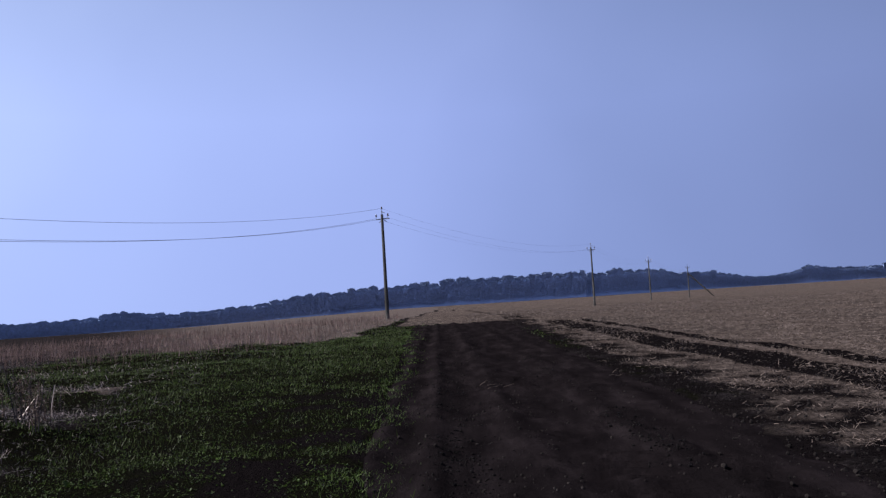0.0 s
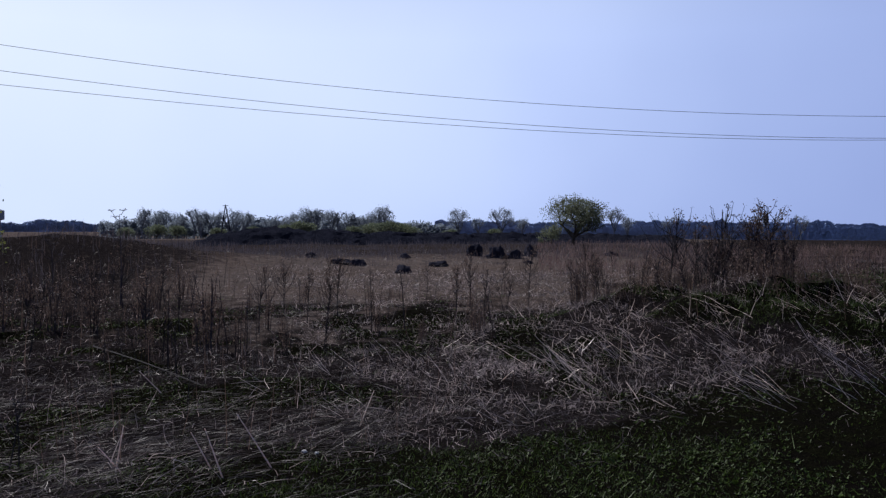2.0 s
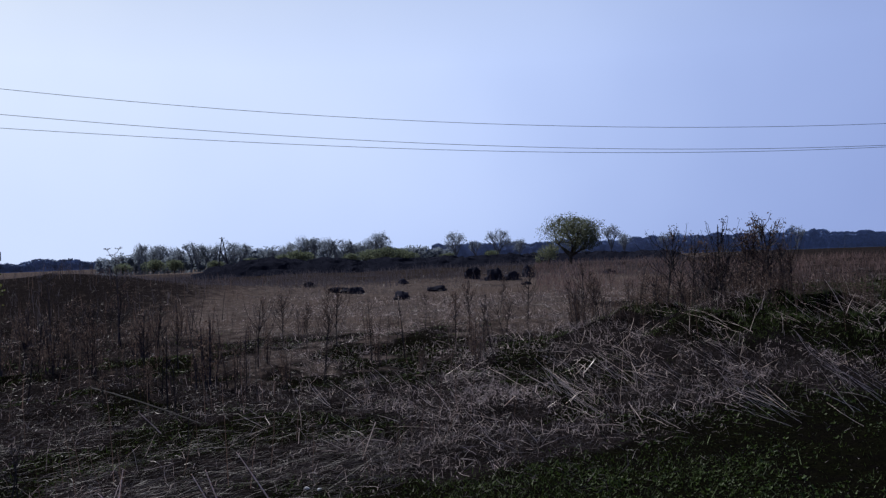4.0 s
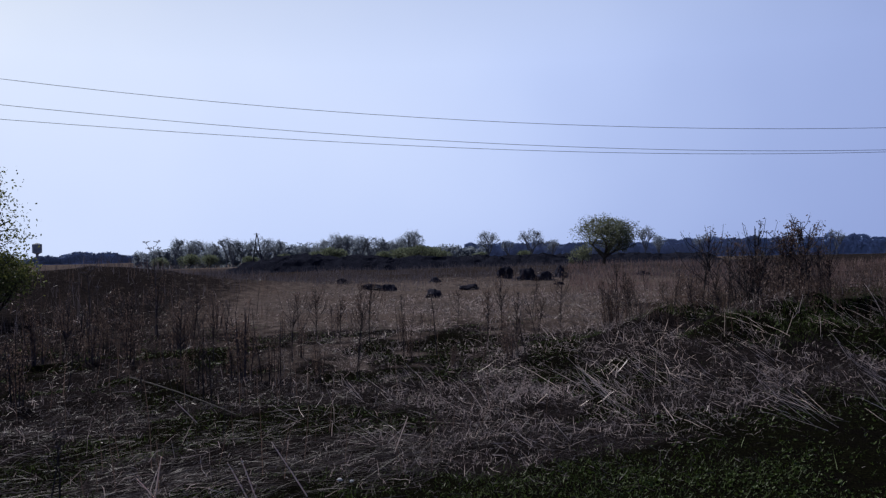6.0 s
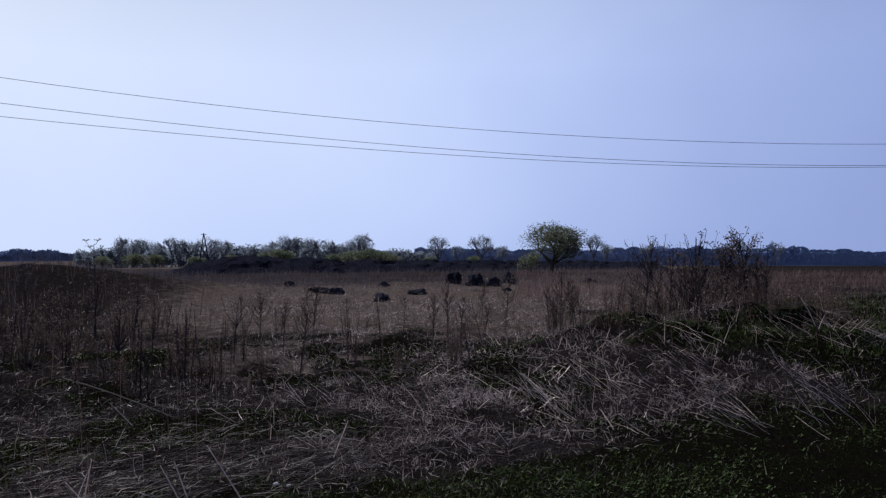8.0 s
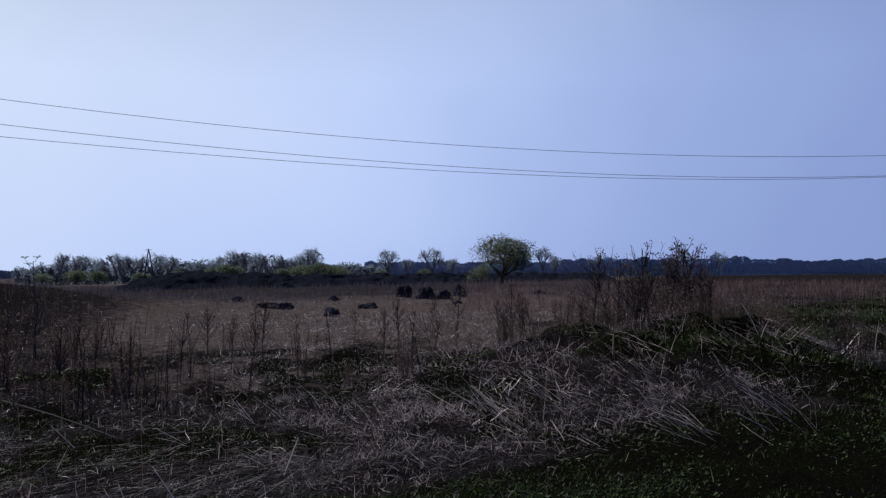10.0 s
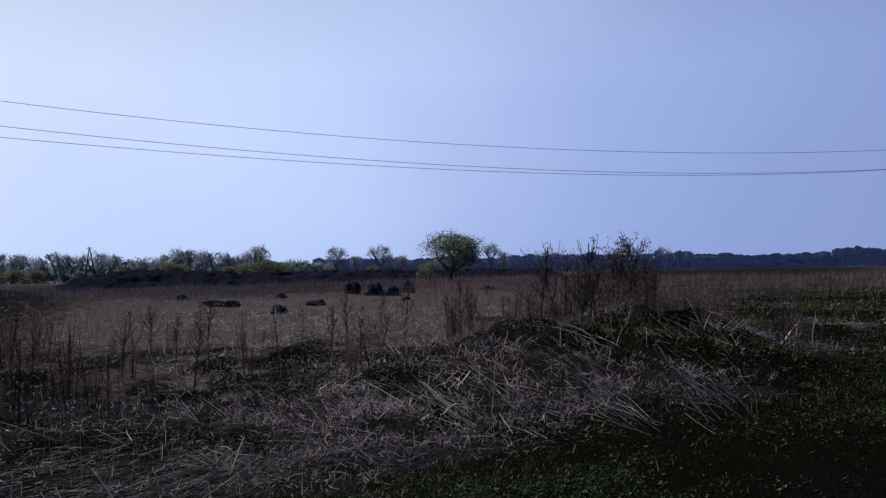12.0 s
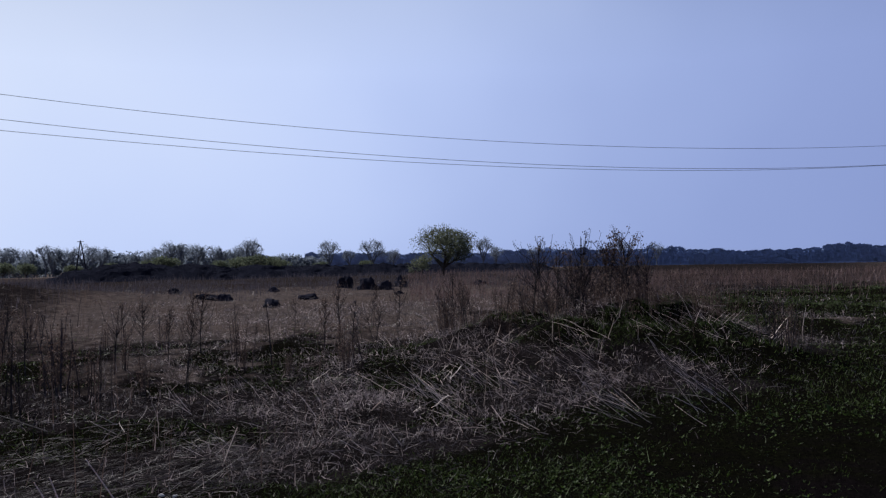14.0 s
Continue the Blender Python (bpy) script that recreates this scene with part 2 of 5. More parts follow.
def ground_material():
    m, n, l, b = mat("meadow_ground")
    pos = n.new("ShaderNodeNewGeometry").outputs["Position"]
    att = n.new("ShaderNodeAttribute")
    att.attribute_name = "zone"
    sep = n.new("ShaderNodeSeparateColor")
    l.new(att.outputs["Color"], sep.inputs[0])
    fine, mid, big = noise_tex(n, l, 28, 6, 0.75, pos), noise_tex(n, l, 3.0, 6, 0.65, pos), noise_tex(n, l, 0.16, 4, 0.6, pos)
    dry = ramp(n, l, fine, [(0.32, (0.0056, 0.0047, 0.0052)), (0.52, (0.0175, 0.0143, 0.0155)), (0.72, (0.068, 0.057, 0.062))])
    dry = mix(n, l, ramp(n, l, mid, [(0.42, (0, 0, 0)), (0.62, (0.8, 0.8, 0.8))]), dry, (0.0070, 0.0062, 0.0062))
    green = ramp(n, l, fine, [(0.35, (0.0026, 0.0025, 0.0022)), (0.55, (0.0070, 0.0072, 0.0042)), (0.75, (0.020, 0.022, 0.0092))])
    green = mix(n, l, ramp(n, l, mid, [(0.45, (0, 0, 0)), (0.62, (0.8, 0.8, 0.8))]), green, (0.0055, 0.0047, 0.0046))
    grit = mix(n, l, 0.45, mix(n, l, 0.5, fine, noise_tex(n, l, 9, 5, 0.7, pos)), mid)
    stub = ramp(n, l, grit, [(0.40, (0.012, 0.0096, 0.0092)), (0.50, (0.060, 0.047, 0.043)), (0.62, (0.21, 0.167, 0.152))])
    stub = mix(n, l, ramp(n, l, big, [(0.4, (0, 0, 0)), (0.75, (0.35, 0.35, 0.35))]), stub, (0.135, 0.098, 0.084))
    pale = ramp(n, l, grit, [(0.34, (0.036, 0.0295, 0.0285)), (0.5, (0.088, 0.0715, 0.069)), (0.68, (0.185, 0.152, 0.148))])
    pale = mix(n, l, ramp(n, l, big, [(0.35, (0, 0, 0)), (0.7, (0.45, 0.45, 0.45))]), pale, (0.0863, 0.0615, 0.051))
    soil = ramp(n, l, fine, [(0.3, (0.0032, 0.0026, 0.0029)), (0.7, (0.0105, 0.0083, 0.0092))])

    def edge(ch, w=0.35):
        a = n.new("ShaderNodeMath")
        a.operation = "MULTIPLY_ADD"
        l.new(mid, a.inputs[0])
        a.inputs[1].default_value = w * 2
        a.inputs[2].default_value = -w
        s = n.new("ShaderNodeMath")
        s.operation = "ADD"
        l.new(a.outputs[0], s.inputs[0])
        l.new(ch, s.inputs[1])
        return ramp(n, l, s.outputs[0], [(0.35, (0, 0, 0)), (0.65, (1, 1, 1))])
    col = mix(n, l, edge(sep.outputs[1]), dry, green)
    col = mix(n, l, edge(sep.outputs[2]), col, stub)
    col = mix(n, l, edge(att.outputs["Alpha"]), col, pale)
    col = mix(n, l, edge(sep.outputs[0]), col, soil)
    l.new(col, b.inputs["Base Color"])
    b.inputs["Roughness"].default_value, b.inputs["Specular IOR Level"].default_value = 1.0, 0.0
    lump = mix(n, l, 0.65, fine, noise_tex(n, l, 8, 4, 0.7, pos))
    bump(n, l, lump, b, 1.0, 0.15)
    return m


def road_material():
    m, n, l, b = mat("dirt_road")
    g = n.new("ShaderNodeNewGeometry").outputs["Position"]
    mp = n.new("ShaderNodeMapping")
    mp.inputs["Scale"].default_value = (0.75, 0.165, 0.75)
    l.new(g, mp.inputs[0])
    streak = noise_tex(n, l, 3.2, 5, 0.65, mp.outputs[0])
    fine = noise_tex(n, l, 22, 6, 0.75, g)
    col = ramp(n, l, streak, [(0.25, (0.0040, 0.0032, 0.0037)), (0.5, (0.0084, 0.0066, 0.0075)), (0.72, (0.0175, 0.0136, 0.0152))])
    col = mix(n, l, 0.6, col, ramp(n, l, fine, [(0.25, (0.5, 0.5, 0.5)), (0.75, (1.4, 1.4, 1.4))]), "MULTIPLY")
    l.new(col, b.inputs["Base Color"])
    b.inputs["Roughness"].default_value, b.inputs["Specular IOR Level"].default_value = 1.0, 0.0
    bump(n, l, fine, b, 0.8, 0.03)
    return m


M_GROUND, M_ROAD = ground_material(), road_material()

# ---- mesh helpers ----
RNG = np.random.default_rng(7)
LAT = np.random.default_rng(3).random((256, 256))


def vn(x, y, s, seed=0):
    """Smooth value noise, 0 to 1, with cells of s metres."""
    u, v = np.asarray(x) / s + seed * 17.31, np.asarray(y) / s + seed * 9.73
    i, j = np.floor(u).astype(int), np.floor(v).astype(int)
    a, b = u - i, v - j
    a, b = a * a * (3 - 2 * a), b * b * (3 - 2 * b)
    g = lambda p, q: LAT[p % 256, q % 256]
    return (g(i, j) * (1 - a) + g(i + 1, j) * a) * (1 - b) + (g(i, j + 1) * (1 - a) + g(i + 1, j + 1) * a) * b


def sstep(x, a, b):
    t = np.clip((x - a) / (b - a), 0, 1)
    return t * t * (3 - 2 * t)


def link(name, verts, faces, material, parent=None, label="", smooth=False):
    """A mesh object from arrays; faces is a list of arrays with 3 or 4 columns."""
    me = bpy.data.meshes.new(name)
    verts = np.asarray(verts, dtype=np.float32).reshape(-1, 3)
    faces = [np.asarray(f, dtype=np.int32) for f in (faces if isinstance(faces, list) else [faces]) if len(f)]
    me.vertices.add(len(verts))
    me.vertices.foreach_set("co", verts.ravel())
    loops = np.concatenate([f.ravel() for f in faces])
    sizes = np.concatenate([np.full(len(f), f.shape[1], dtype=np.int32) for f in faces])
    me.loops.add(len(loops))
    me.loops.foreach_set("vertex_index", loops)
    me.polygons.add(len(sizes))
    me.polygons.foreach_set("loop_start", np.concatenate([[0], np.cumsum(sizes)[:-1]]).astype(np.int32))
    me.polygons.foreach_set("use_smooth", np.full(len(sizes), smooth))
    me.update(calc_edges=True)
    me.materials.append(material)
    ob = new(name, me)
    if parent:
        ob.parent = parent
    return tagged(ob, label)


def part(name, bm, material, parent=None, label=""):
    me = bpy.data.meshes.new(name)
    bm.to_mesh(me)
    bm.free()
    me.materials.append(material)
    ob = new(name, me)
    if parent:
        ob.parent = parent
    return tagged(ob, label)


def blades(p, az, el, length, width, droop, seg=2, taper=0.15):
    """Bent strips that start at p, head for az, rise by el and droop; verts and quads."""
    n = len(p)
    rows = []
    q = p.copy()
    side = np.stack([np.cos(az), -np.sin(az), np.zeros(n)], 1)
    tilt = RNG.uniform(-0.9, 0.9, n)
    for k in range(seg + 1):
        e = el - droop * k / seg
        w = width * (1 - (1 - taper) * k / seg) * 0.5
        d = np.stack([np.sin(az) * np.cos(e), np.cos(az) * np.cos(e), np.sin(e)], 1)
        up = np.cross(side, d)
        s = side * np.cos(tilt)[:, None] + up * np.sin(tilt)[:, None]
        rows += [q - s * w[:, None], q + s * w[:, None]]
        q = q + d * (length / seg)[:, None]
    v = np.stack(rows, 1).reshape(-1, 3)
    base = np.arange(n)[:, None] * (2 * seg + 2)
    f = np.concatenate([base + np.array([[2 * k, 2 * k + 1, 2 * k + 3, 2 * k + 2]]) for k in range(seg)], 0)
    return v, f


def strands(p, az, el, length, width, kink, seg=3):
    """Thin broken strips: each stretch turns off at random from the one before."""
    n = len(p)
    rows, q = [], p.copy()
    tilt = RNG.uniform(-1.2, 1.2, n)
    for k in range(seg + 1):
        side = np.stack([np.cos(az), -np.sin(az), np.zeros(n)], 1)
        d = np.stack([np.sin(az) * np.cos(el), np.cos(az) * np.cos(el), np.sin(el)], 1)
        s = side * np.cos(tilt)[:, None] + np.cross(side, d) * np.sin(tilt)[:, None]
        w = width * (1 - 0.6 * (k / seg) ** 2) * 0.5
        rows += [q - s * w[:, None], q + s * w[:, None]]
        q = q + d * (length / seg * RNG.uniform(0.6, 1.4, n))[:, None]
        az = az + RNG.normal(0, 1, n) * kink
        el = el - np.abs(RNG.normal(0, 0.7, n)) * kink * np.sign(el + 0.05)
    v = np.stack(rows, 1).reshape(-1, 3)
    base = np.arange(n)[:, None] * (2 * seg + 2)
    f = np.concatenate([base + np.array([[2 * k, 2 * k + 1, 2 * k + 3, 2 * k + 2]]) for k in range(seg)], 0)
    return v, f


def tube(pts, radii, sides=6):
    """A tapered tube along points; verts and quads, with the last ring closed to a point nearly."""
    pts = np.asarray(pts, float)
    d = np.gradient(pts, axis=0)
    d /= np.linalg.norm(d, axis=1)[:, None] + 1e-9
    ref = np.where(abs(d[:, 2:3]) > 0.9, np.array([[1.0, 0, 0]]), np.array([[0, 0, 1.0]]))
    a = np.cross(d, ref)
    a /= np.linalg.norm(a, axis=1)[:, None]
    b = np.cross(d, a)
    th = np.arange(sides) * 2 * np.pi / sides
    v = pts[:, None] + np.asarray(radii)[:, None, None] * (a[:, None] * np.cos(th)[None, :, None] + b[:, None] * np.sin(th)[None, :, None])
    k = len(pts)
    f = [[i * sides + j, i * sides + (j + 1) % sides, (i + 1) * sides + (j + 1) % sides, (i + 1) * sides + j] for i in range(k - 1) for j in range(sides)]
    return v.reshape(-1, 3), np.array(f)


def folded(pts, widths):
    """A dry leaf or split stalk along points: two strips that meet in a raised fold."""
    pts = np.asarray(pts, float)
    d = np.gradient(pts, axis=0)
    side = np.cross(d, [0.3, 0.1, 1.0])
    side /= np.linalg.norm(side, axis=1)[:, None] + 1e-9
    w = np.asarray(widths)[:, None]
    up = np.array([0, 0, 1.0]) * w * 0.5
    v = np.stack([pts - side * w, pts + up, pts + side * w], 1).reshape(-1, 3)
    k = np.arange(len(pts) - 1)[:, None] * 3
    return v, np.concatenate([k + np.array([[0, 1, 4, 3]]), k + np.array([[1, 2, 5, 4]])])


def merge(items):
    vs, fs, o = [], [], 0
    for v, f in items:
        vs.append(v)
        fs.append(f + o)
        o += len(v)
    return np.concatenate(vs), np.concatenate(fs)


def leaf_quads(p, size):
    """Small folded leaves, one quad each, turned at random."""
    n = len(p)
    a = RNG.normal(size=(n, 3))
    a /= np.linalg.norm(a, axis=1)[:, None]
    b = np.cross(a, RNG.normal(size=(n, 3)))
    b /= np.linalg.norm(b, axis=1)[:, None]
    s = (size * RNG.uniform(0.6, 1.3, n))[:, None]
    v = np.stack([p - a * s * 0.6, p + b * s * 0.35, p + a * s * 0.6, p - b * s * 0.35], 1).reshape(-1, 3)
    return v, np.arange(n * 4).reshape(-1, 4)


# ---- the lie of the land ----
def road_left(y):
    return np.interp(y, [-10, 7, 14, 27, 50, 80], [-0.3, -0.42, -0.61, -0.98, -1.5, -2.2])


def road_right(y):
    return np.interp(y, [-10, 7, 13, 23, 42, 80], [3.7, 3.75, 3.95, 3.8, 4.3, 5.0])


def verge_left(y):
    return np.interp(y, [-20, 2.5, 5.4, 9, 11.5, 18, 27, 40, 57, 80], [-5.4, -5.2, -5.0, -4.8, -5.0, -6.2, -6.6, -4.8, -2.6, -3])


MX, MY = -7.9, 10.4


def mound(x, y):
    u, v = (x - MX) * 0.8 + (y - MY) * 0.6, -(x - MX) * 0.6 + (y - MY) * 0.8
    return 0.70 * np.exp(-(((u / 2.6) ** 2 + (v / 2.2) ** 2) ** 1.35)) * (0.62 + 0.46 * vn(x, y, 0.8, 4) + 0.34 * vn(x, y, 0.33, 9))


def in_road(x, y):
    return sstep(x, road_left(y) - 0.15, road_left(y) + 0.15) * (1 - sstep(x, road_right(y) - 0.15, road_right(y) + 0.15)) * (1 - sstep(y, 46, 53)) * sstep(y, -14, -12)


def height(x, y, rough=1.0):
    x, y = np.asarray(x, float), np.asarray(y, float)
    r = np.hypot(x, y)
    z = -0.5 * np.logaddexp(0, (0.0148 * r - 1.55) / 0.5)
    floor = np.interp(np.degrees(np.arctan2(x, y)), [-180, -62, -46, -30, -20, -3, 180], [-4, -4, -6, -8, -8, -3.8, -3.8])
    z = np.maximum(z, floor)
    z = z + 0.25 * (vn(x, y, 22, 1) - 0.5) * sstep(r, 8, 30) + 0.4 * np.exp(-(((x + 2) / 16) ** 2 + ((y - 62) / 14) ** 2))
    wild = 1 - sstep(x, verge_left(y) - 0.5, verge_left(y) + 0.8)
    z = z + rough * ((vn(x, y, 2.3, 2) - 0.5) * (0.06 + 0.16 * wild) + (vn(x, y, 0.5, 3) - 0.5) * (0.035 + 0.07 * wild)) * (1 - sstep(r, 60, 120))
    z = z + mound(x, y)
    z = z + 1.35 * np.exp(-(((x + 38) / 7) ** 2 + ((y - 5.5) / 7) ** 2))
    return z


def weed_band(x, y):
    """The brown weedy belt that runs from beyond the pale meadow to the dug bank."""
    r, a = np.hypot(x, y), np.degrees(np.arctan2(x, y))
    r0 = np.interp(a, [-85, -74, -68, -62, -57, -47, -40, -34], [17, 29, 38, 43, 46, 48, 49, 50])
    return sstep(r + 9 * (vn(x, y, 4.5, 80) - 0.5), r0 - 0.25 * r0, r0 + 0.22 * r0) * (1 - sstep(r, 84, 96)) * (1 - sstep(a, -42, -34)) * sstep(a, -100, -92)


def zones(x, y):
    """Shares of bare soil, green grass and stubble."""
    r = np.hypot(x, y)
    az = np.degrees(np.arctan2(x, y))
    wob = (vn(x, y, 1.6, 5) - 0.5) * 1.6
    field = np.maximum(sstep(x + wob * 0.9, road_right(y) + 0.1, road_right(y) + 1.6), sstep(y, 50, 54) * sstep(x, verge_left(y), verge_left(y) + 1))
    xs = x + 0.3 * wob
    strip = np.maximum(sstep(xs, 6.2, 6.6) * (1 - sstep(xs, 7.7, 8.05)), sstep(xs, 8.3, 8.5) * (1 - sstep(xs, 9.0, 9.2))) * (1 - sstep(y, 44, 56)) * (0.9 + 0.1 * vn(x, y, 0.7, 18))
    verge = sstep(x + wob, verge_left(y) - 1.1, verge_left(y) + 0.7) * (1 - field) * (1 - sstep(y, 56, 62)) * (1 - sstep(x, road_left(y) + 0.6, road_left(y) + 1.2))
    back = sstep(y, 13, 17) * (1 - sstep(y, 36, 44)) * sstep(x, -19, -14) * 0.85 * sstep(0.6 * vn(x, y, 4, 6) + 0.4 * vn(x, y, 1.1, 26), 0.22, 0.46)
    hill = 0.85 * sstep(mound(x, y), 0.2, 0.5) * sstep(vn(x, y, 1.4, 8), 0.25, 0.45)
    patch = 0.75 * sstep(0.6 * vn(x, y, 1.2, 7) + 0.4 * vn(x, y, 0.4, 17), 0.46, 0.64) * (1 - sstep(r, 12, 22))
    green = np.maximum.reduce([verge, back, hill, patch]) * (1 - field)
    burnt = sstep(r, 47, 54) * (1 - sstep(r, 130, 170)) * sstep(-az, 42, 50) * sstep(az, -100, -80)
    edge_ = sstep(x, road_right(y) - 0.4, road_right(y)) * (1 - sstep(x + 0.6 * wob, 5.8, 6.9)) * (0.42 + 0.4 * sstep(0.5 * vn(x, y, 0.6, 19) + 0.5 * vn(x, y, 0.3, 23), 0.35, 0.65))
    soil = np.maximum.reduce([in_road(x, y), edge_ * 0.85, strip * 0.9, burnt * 0.5, 0.72 * sstep(x + wob * 0.7, -4.2, -1.6) * (1 - sstep(y, 12, 24)) * (1 - field) * sstep(vn(x, y, 0.4, 14), 0.1, 0.6)])
    return soil, green, field


def edge_wander(y, side):
    """How far the rim of the track strays from its line."""
    return 0.55 * (vn(y, y * 0 + side, 2.4, 13) - 0.5) + 0.3 * (vn(y, y * 0 + side, 0.5, 14) - 0.5)


def build_ground():
    az = np.radians(np.concatenate([np.arange(-100, 45, 0.3), np.arange(45, 260, 5.0)]))
    rr = np.concatenate([[0.05, 0.4, 0.8, 1.2], np.geomspace(1.6, 4800, 400)])
    R, A = np.meshgrid(rr, az, indexing="ij")
    X, Y = R * np.sin(A), R * np.cos(A)
    Z = height(X, Y) - 0.26 * sstep(X, road_left(Y) + edge_wander(Y, 0) - 0.1, road_left(Y) + edge_wander(Y, 0) + 0.6) * (1 - sstep(X, road_right(Y) + edge_wander(Y, 9) - 0.6, road_right(Y) + edge_wander(Y, 9) + 0.1)) * sstep(Y, -13, -12) * (1 - sstep(Y, 49, 52))
    nr, na = R.shape
    i, j = np.meshgrid(np.arange(nr - 1), np.arange(na), indexing="ij")
    k = (j + 1) % na
    f = np.stack([i * na + j, i * na + k, (i + 1) * na + k, (i + 1) * na + j], -1).reshape(-1, 4)[:, ::-1]
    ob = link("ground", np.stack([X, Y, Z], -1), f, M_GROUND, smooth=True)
    s, g, b = zones(X, Y)
    D = np.degrees(np.arctan2(X, Y))
    # Pale dead grass farther off; part of the lightening is haze put into colour.
    far = (0.92 - 0.59 * sstep(D, -47, -34) * (1 - sstep(D, -24, -8)) * sstep(R, 18, 34)) * (0.62 * sstep(R, 11 - 3 * sstep(-D, 52, 60), 17 - 4 * sstep(-D, 52, 60)) + 0.38 * sstep(R, 16, 26)) * (1 - sstep(g, 0.2, 0.6)) * (0.62 + 0.38 * sstep(D, -80, -66)) * (X < verge_left(Y)) * (1 - b) * (1 - 0.45 * weed_band(X, Y)) * (1 - 0.8 * np.exp(-((X + 6) / 2.6) ** 2 - ((Y - 13.5) / 3.5) ** 2))
    at = ob.data.attributes.new("zone", "FLOAT_COLOR", "POINT")
    at.data.foreach_set("color", np.stack([s, g, b, far], -1).astype(np.float32).ravel())
    return tagged(ob, "flat spring meadow with matted dead grass, green verge and stubble field", "ground", kind="structure")


def road_height(x, y):
    z = height(x, y, 0.3) + 0.0
    for c, w, d in ((-0.05, 0.2, 0.05), (0.75, 0.3, 0.05), (2.1, 0.42, 0.045), (3.0, 0.25, 0.03)):
        cc = c - 0.006 * y + 0.14 * (vn(y, y * 0, 9, 3) - 0.5)
        g = np.exp(-((x - cc) / w) ** 2)
        z = z - d * g + d * 0.5 * np.exp(-((np.abs(x - cc) - 1.7 * w) / (0.5 * w)) ** 2)
        z = z + 0.055 * g * sstep(np.sin(y * 26 + 9 * np.abs(x - cc) + 2 * vn(x, y, 1.0, 15)), 0.0, 0.5) * sstep(vn(x, y, 2.2, 16), 0.4, 0.6)
    z = z + 0.05 * (vn(x, y, 0.22, 11) - 0.5) + 0.05 * (vn(x, y, 0.7, 12) - 0.5)
    return z


def build_road():
    ys = np.concatenate([np.arange(-12, 3, 0.25), np.arange(3, 24, 0.07), np.arange(24, 52.5, 0.3)])
    u = np.linspace(-0.12, 1.12, 82)
    Y, U = np.meshgrid(ys, u, indexing="ij")
    L, R = road_left(Y), road_right(Y)
    X = L + (R - L) * U
    Z = road_height(X, Y) - 0.16 * sstep(np.abs(U - 0.5), 0.46, 0.62)
    n, m = Y.shape
    i, j = np.meshgrid(np.arange(n - 1), np.arange(m - 1), indexing="ij")
    f = np.stack([i * m + j, i * m + j + 1, (i + 1) * m + j + 1, (i + 1) * m + j], -1).reshape(-1, 4)
    return tagged(link("road", np.stack([X, Y, Z], -1), f, M_ROAD, smooth=True), "rutted dark dirt track with tyre marks between verge and stubble", "road", kind="structure")


build_ground()
build_road()

# ---- overhead line ----
def box_bm(bm, sx, sy, sz, m):
    bmesh.ops.create_cube(bm, size=1, matrix=m @ Matrix.Diagonal((sx, sy, sz, 1)))


def cone_bm(bm, r1, r2, h, m, n=10):
    bmesh.ops.create_cone(bm, cap_ends=True, segments=n, radius1=r1, radius2=r2, depth=h, matrix=m)


def insulator(parent, x, z):
    bm = bmesh.new()
    cone_bm(bm, 0.012, 0.012, 0.22, pose(x, 0, z + 0.09), 6)
    pin = part("pin", bm, M_STEEL, parent, "bent steel pin")
    bm = bmesh.new()
    cone_bm(bm, 0.075, 0.06, 0.07, pose(x, 0, z + 0.2))
    cone_bm(bm, 0.055, 0.05, 0.06, pose(x, 0, z + 0.265))
    cone_bm(bm, 0.07, 0.03, 0.07, pose(x, 0, z + 0.33))
    part("insulator", bm, M_GLAZE, pin, "brown glazed insulator")
    return pin


def power_pole(x, y, label, turn, strut=False, h=8.2):
    root = new("power_pole")
    bm = bmesh.new()
    cone_bm(bm, 0.155, 0.10, h + 0.6, pose(0, 0, (h - 0.6) / 2), 12)
    part("shaft", bm, M_CONC, root)
    bm = bmesh.new()
    box_bm(bm, 1.15, 0.07, 0.07, pose(0, 0.13, h - 0.35))
    box_bm(bm, 0.30, 0.03, 0.05, pose(0.22, 0.13, h - 0.52, 0, 38))
    box_bm(bm, 0.30, 0.03, 0.05, pose(-0.22, 0.13, h - 0.52, 0, -38))
    part("crossarm", bm, M_STEEL, root, "steel angle crossarm")
    for dx in (-0.52, 0.52):
        insulator(root, dx, h - 0.32)
    bm = bmesh.new()
    cone_bm(bm, 0.03, 0.03, 0.5, pose(0, 0, h + 0.05), 8)
    box_bm(bm, 0.28, 0.05, 0.05, pose(0.1, 0, h + 0.16, 0, 25))
    part("top_bracket", bm, M_STEEL, root)
    insulator(root, 0.0, h + 0.25)
    if strut:
        bm = bmesh.new()
        a, b = Vector((0.1, 0, h - 1.9)), Vector((6.3, -1.0, 0.0))
        d = b - a
        cone_bm(bm, 0.15, 0.19, d.length, Matrix.Translation((a + b) / 2) @ d.to_track_quat("Z", "Y").to_matrix().to_4x4(), 10)
        part("strut", bm, M_WOODPOLE, root, "dark leaning brace")
    root.matrix_world = pose(x, y, float(height(x, y, 0)) - 0.02, 0, 0, turn)
    return tagged(root, label, "power pole", "poles of the overhead line")


LINE = [(-35.3, -3.2), (-3.9, 63.4), (21.6, 114.5), (42.2, 164.4), (65.3, 215.5)]
TURN = -25.0
for i, (x, y) in enumerate(LINE):
    power_pole(x, y, ("grey concrete power pole with a steel crossarm and pin insulators", "concrete corner pole with a dark leaning brace in the stubble field")[i == 4], TURN, i == 4)


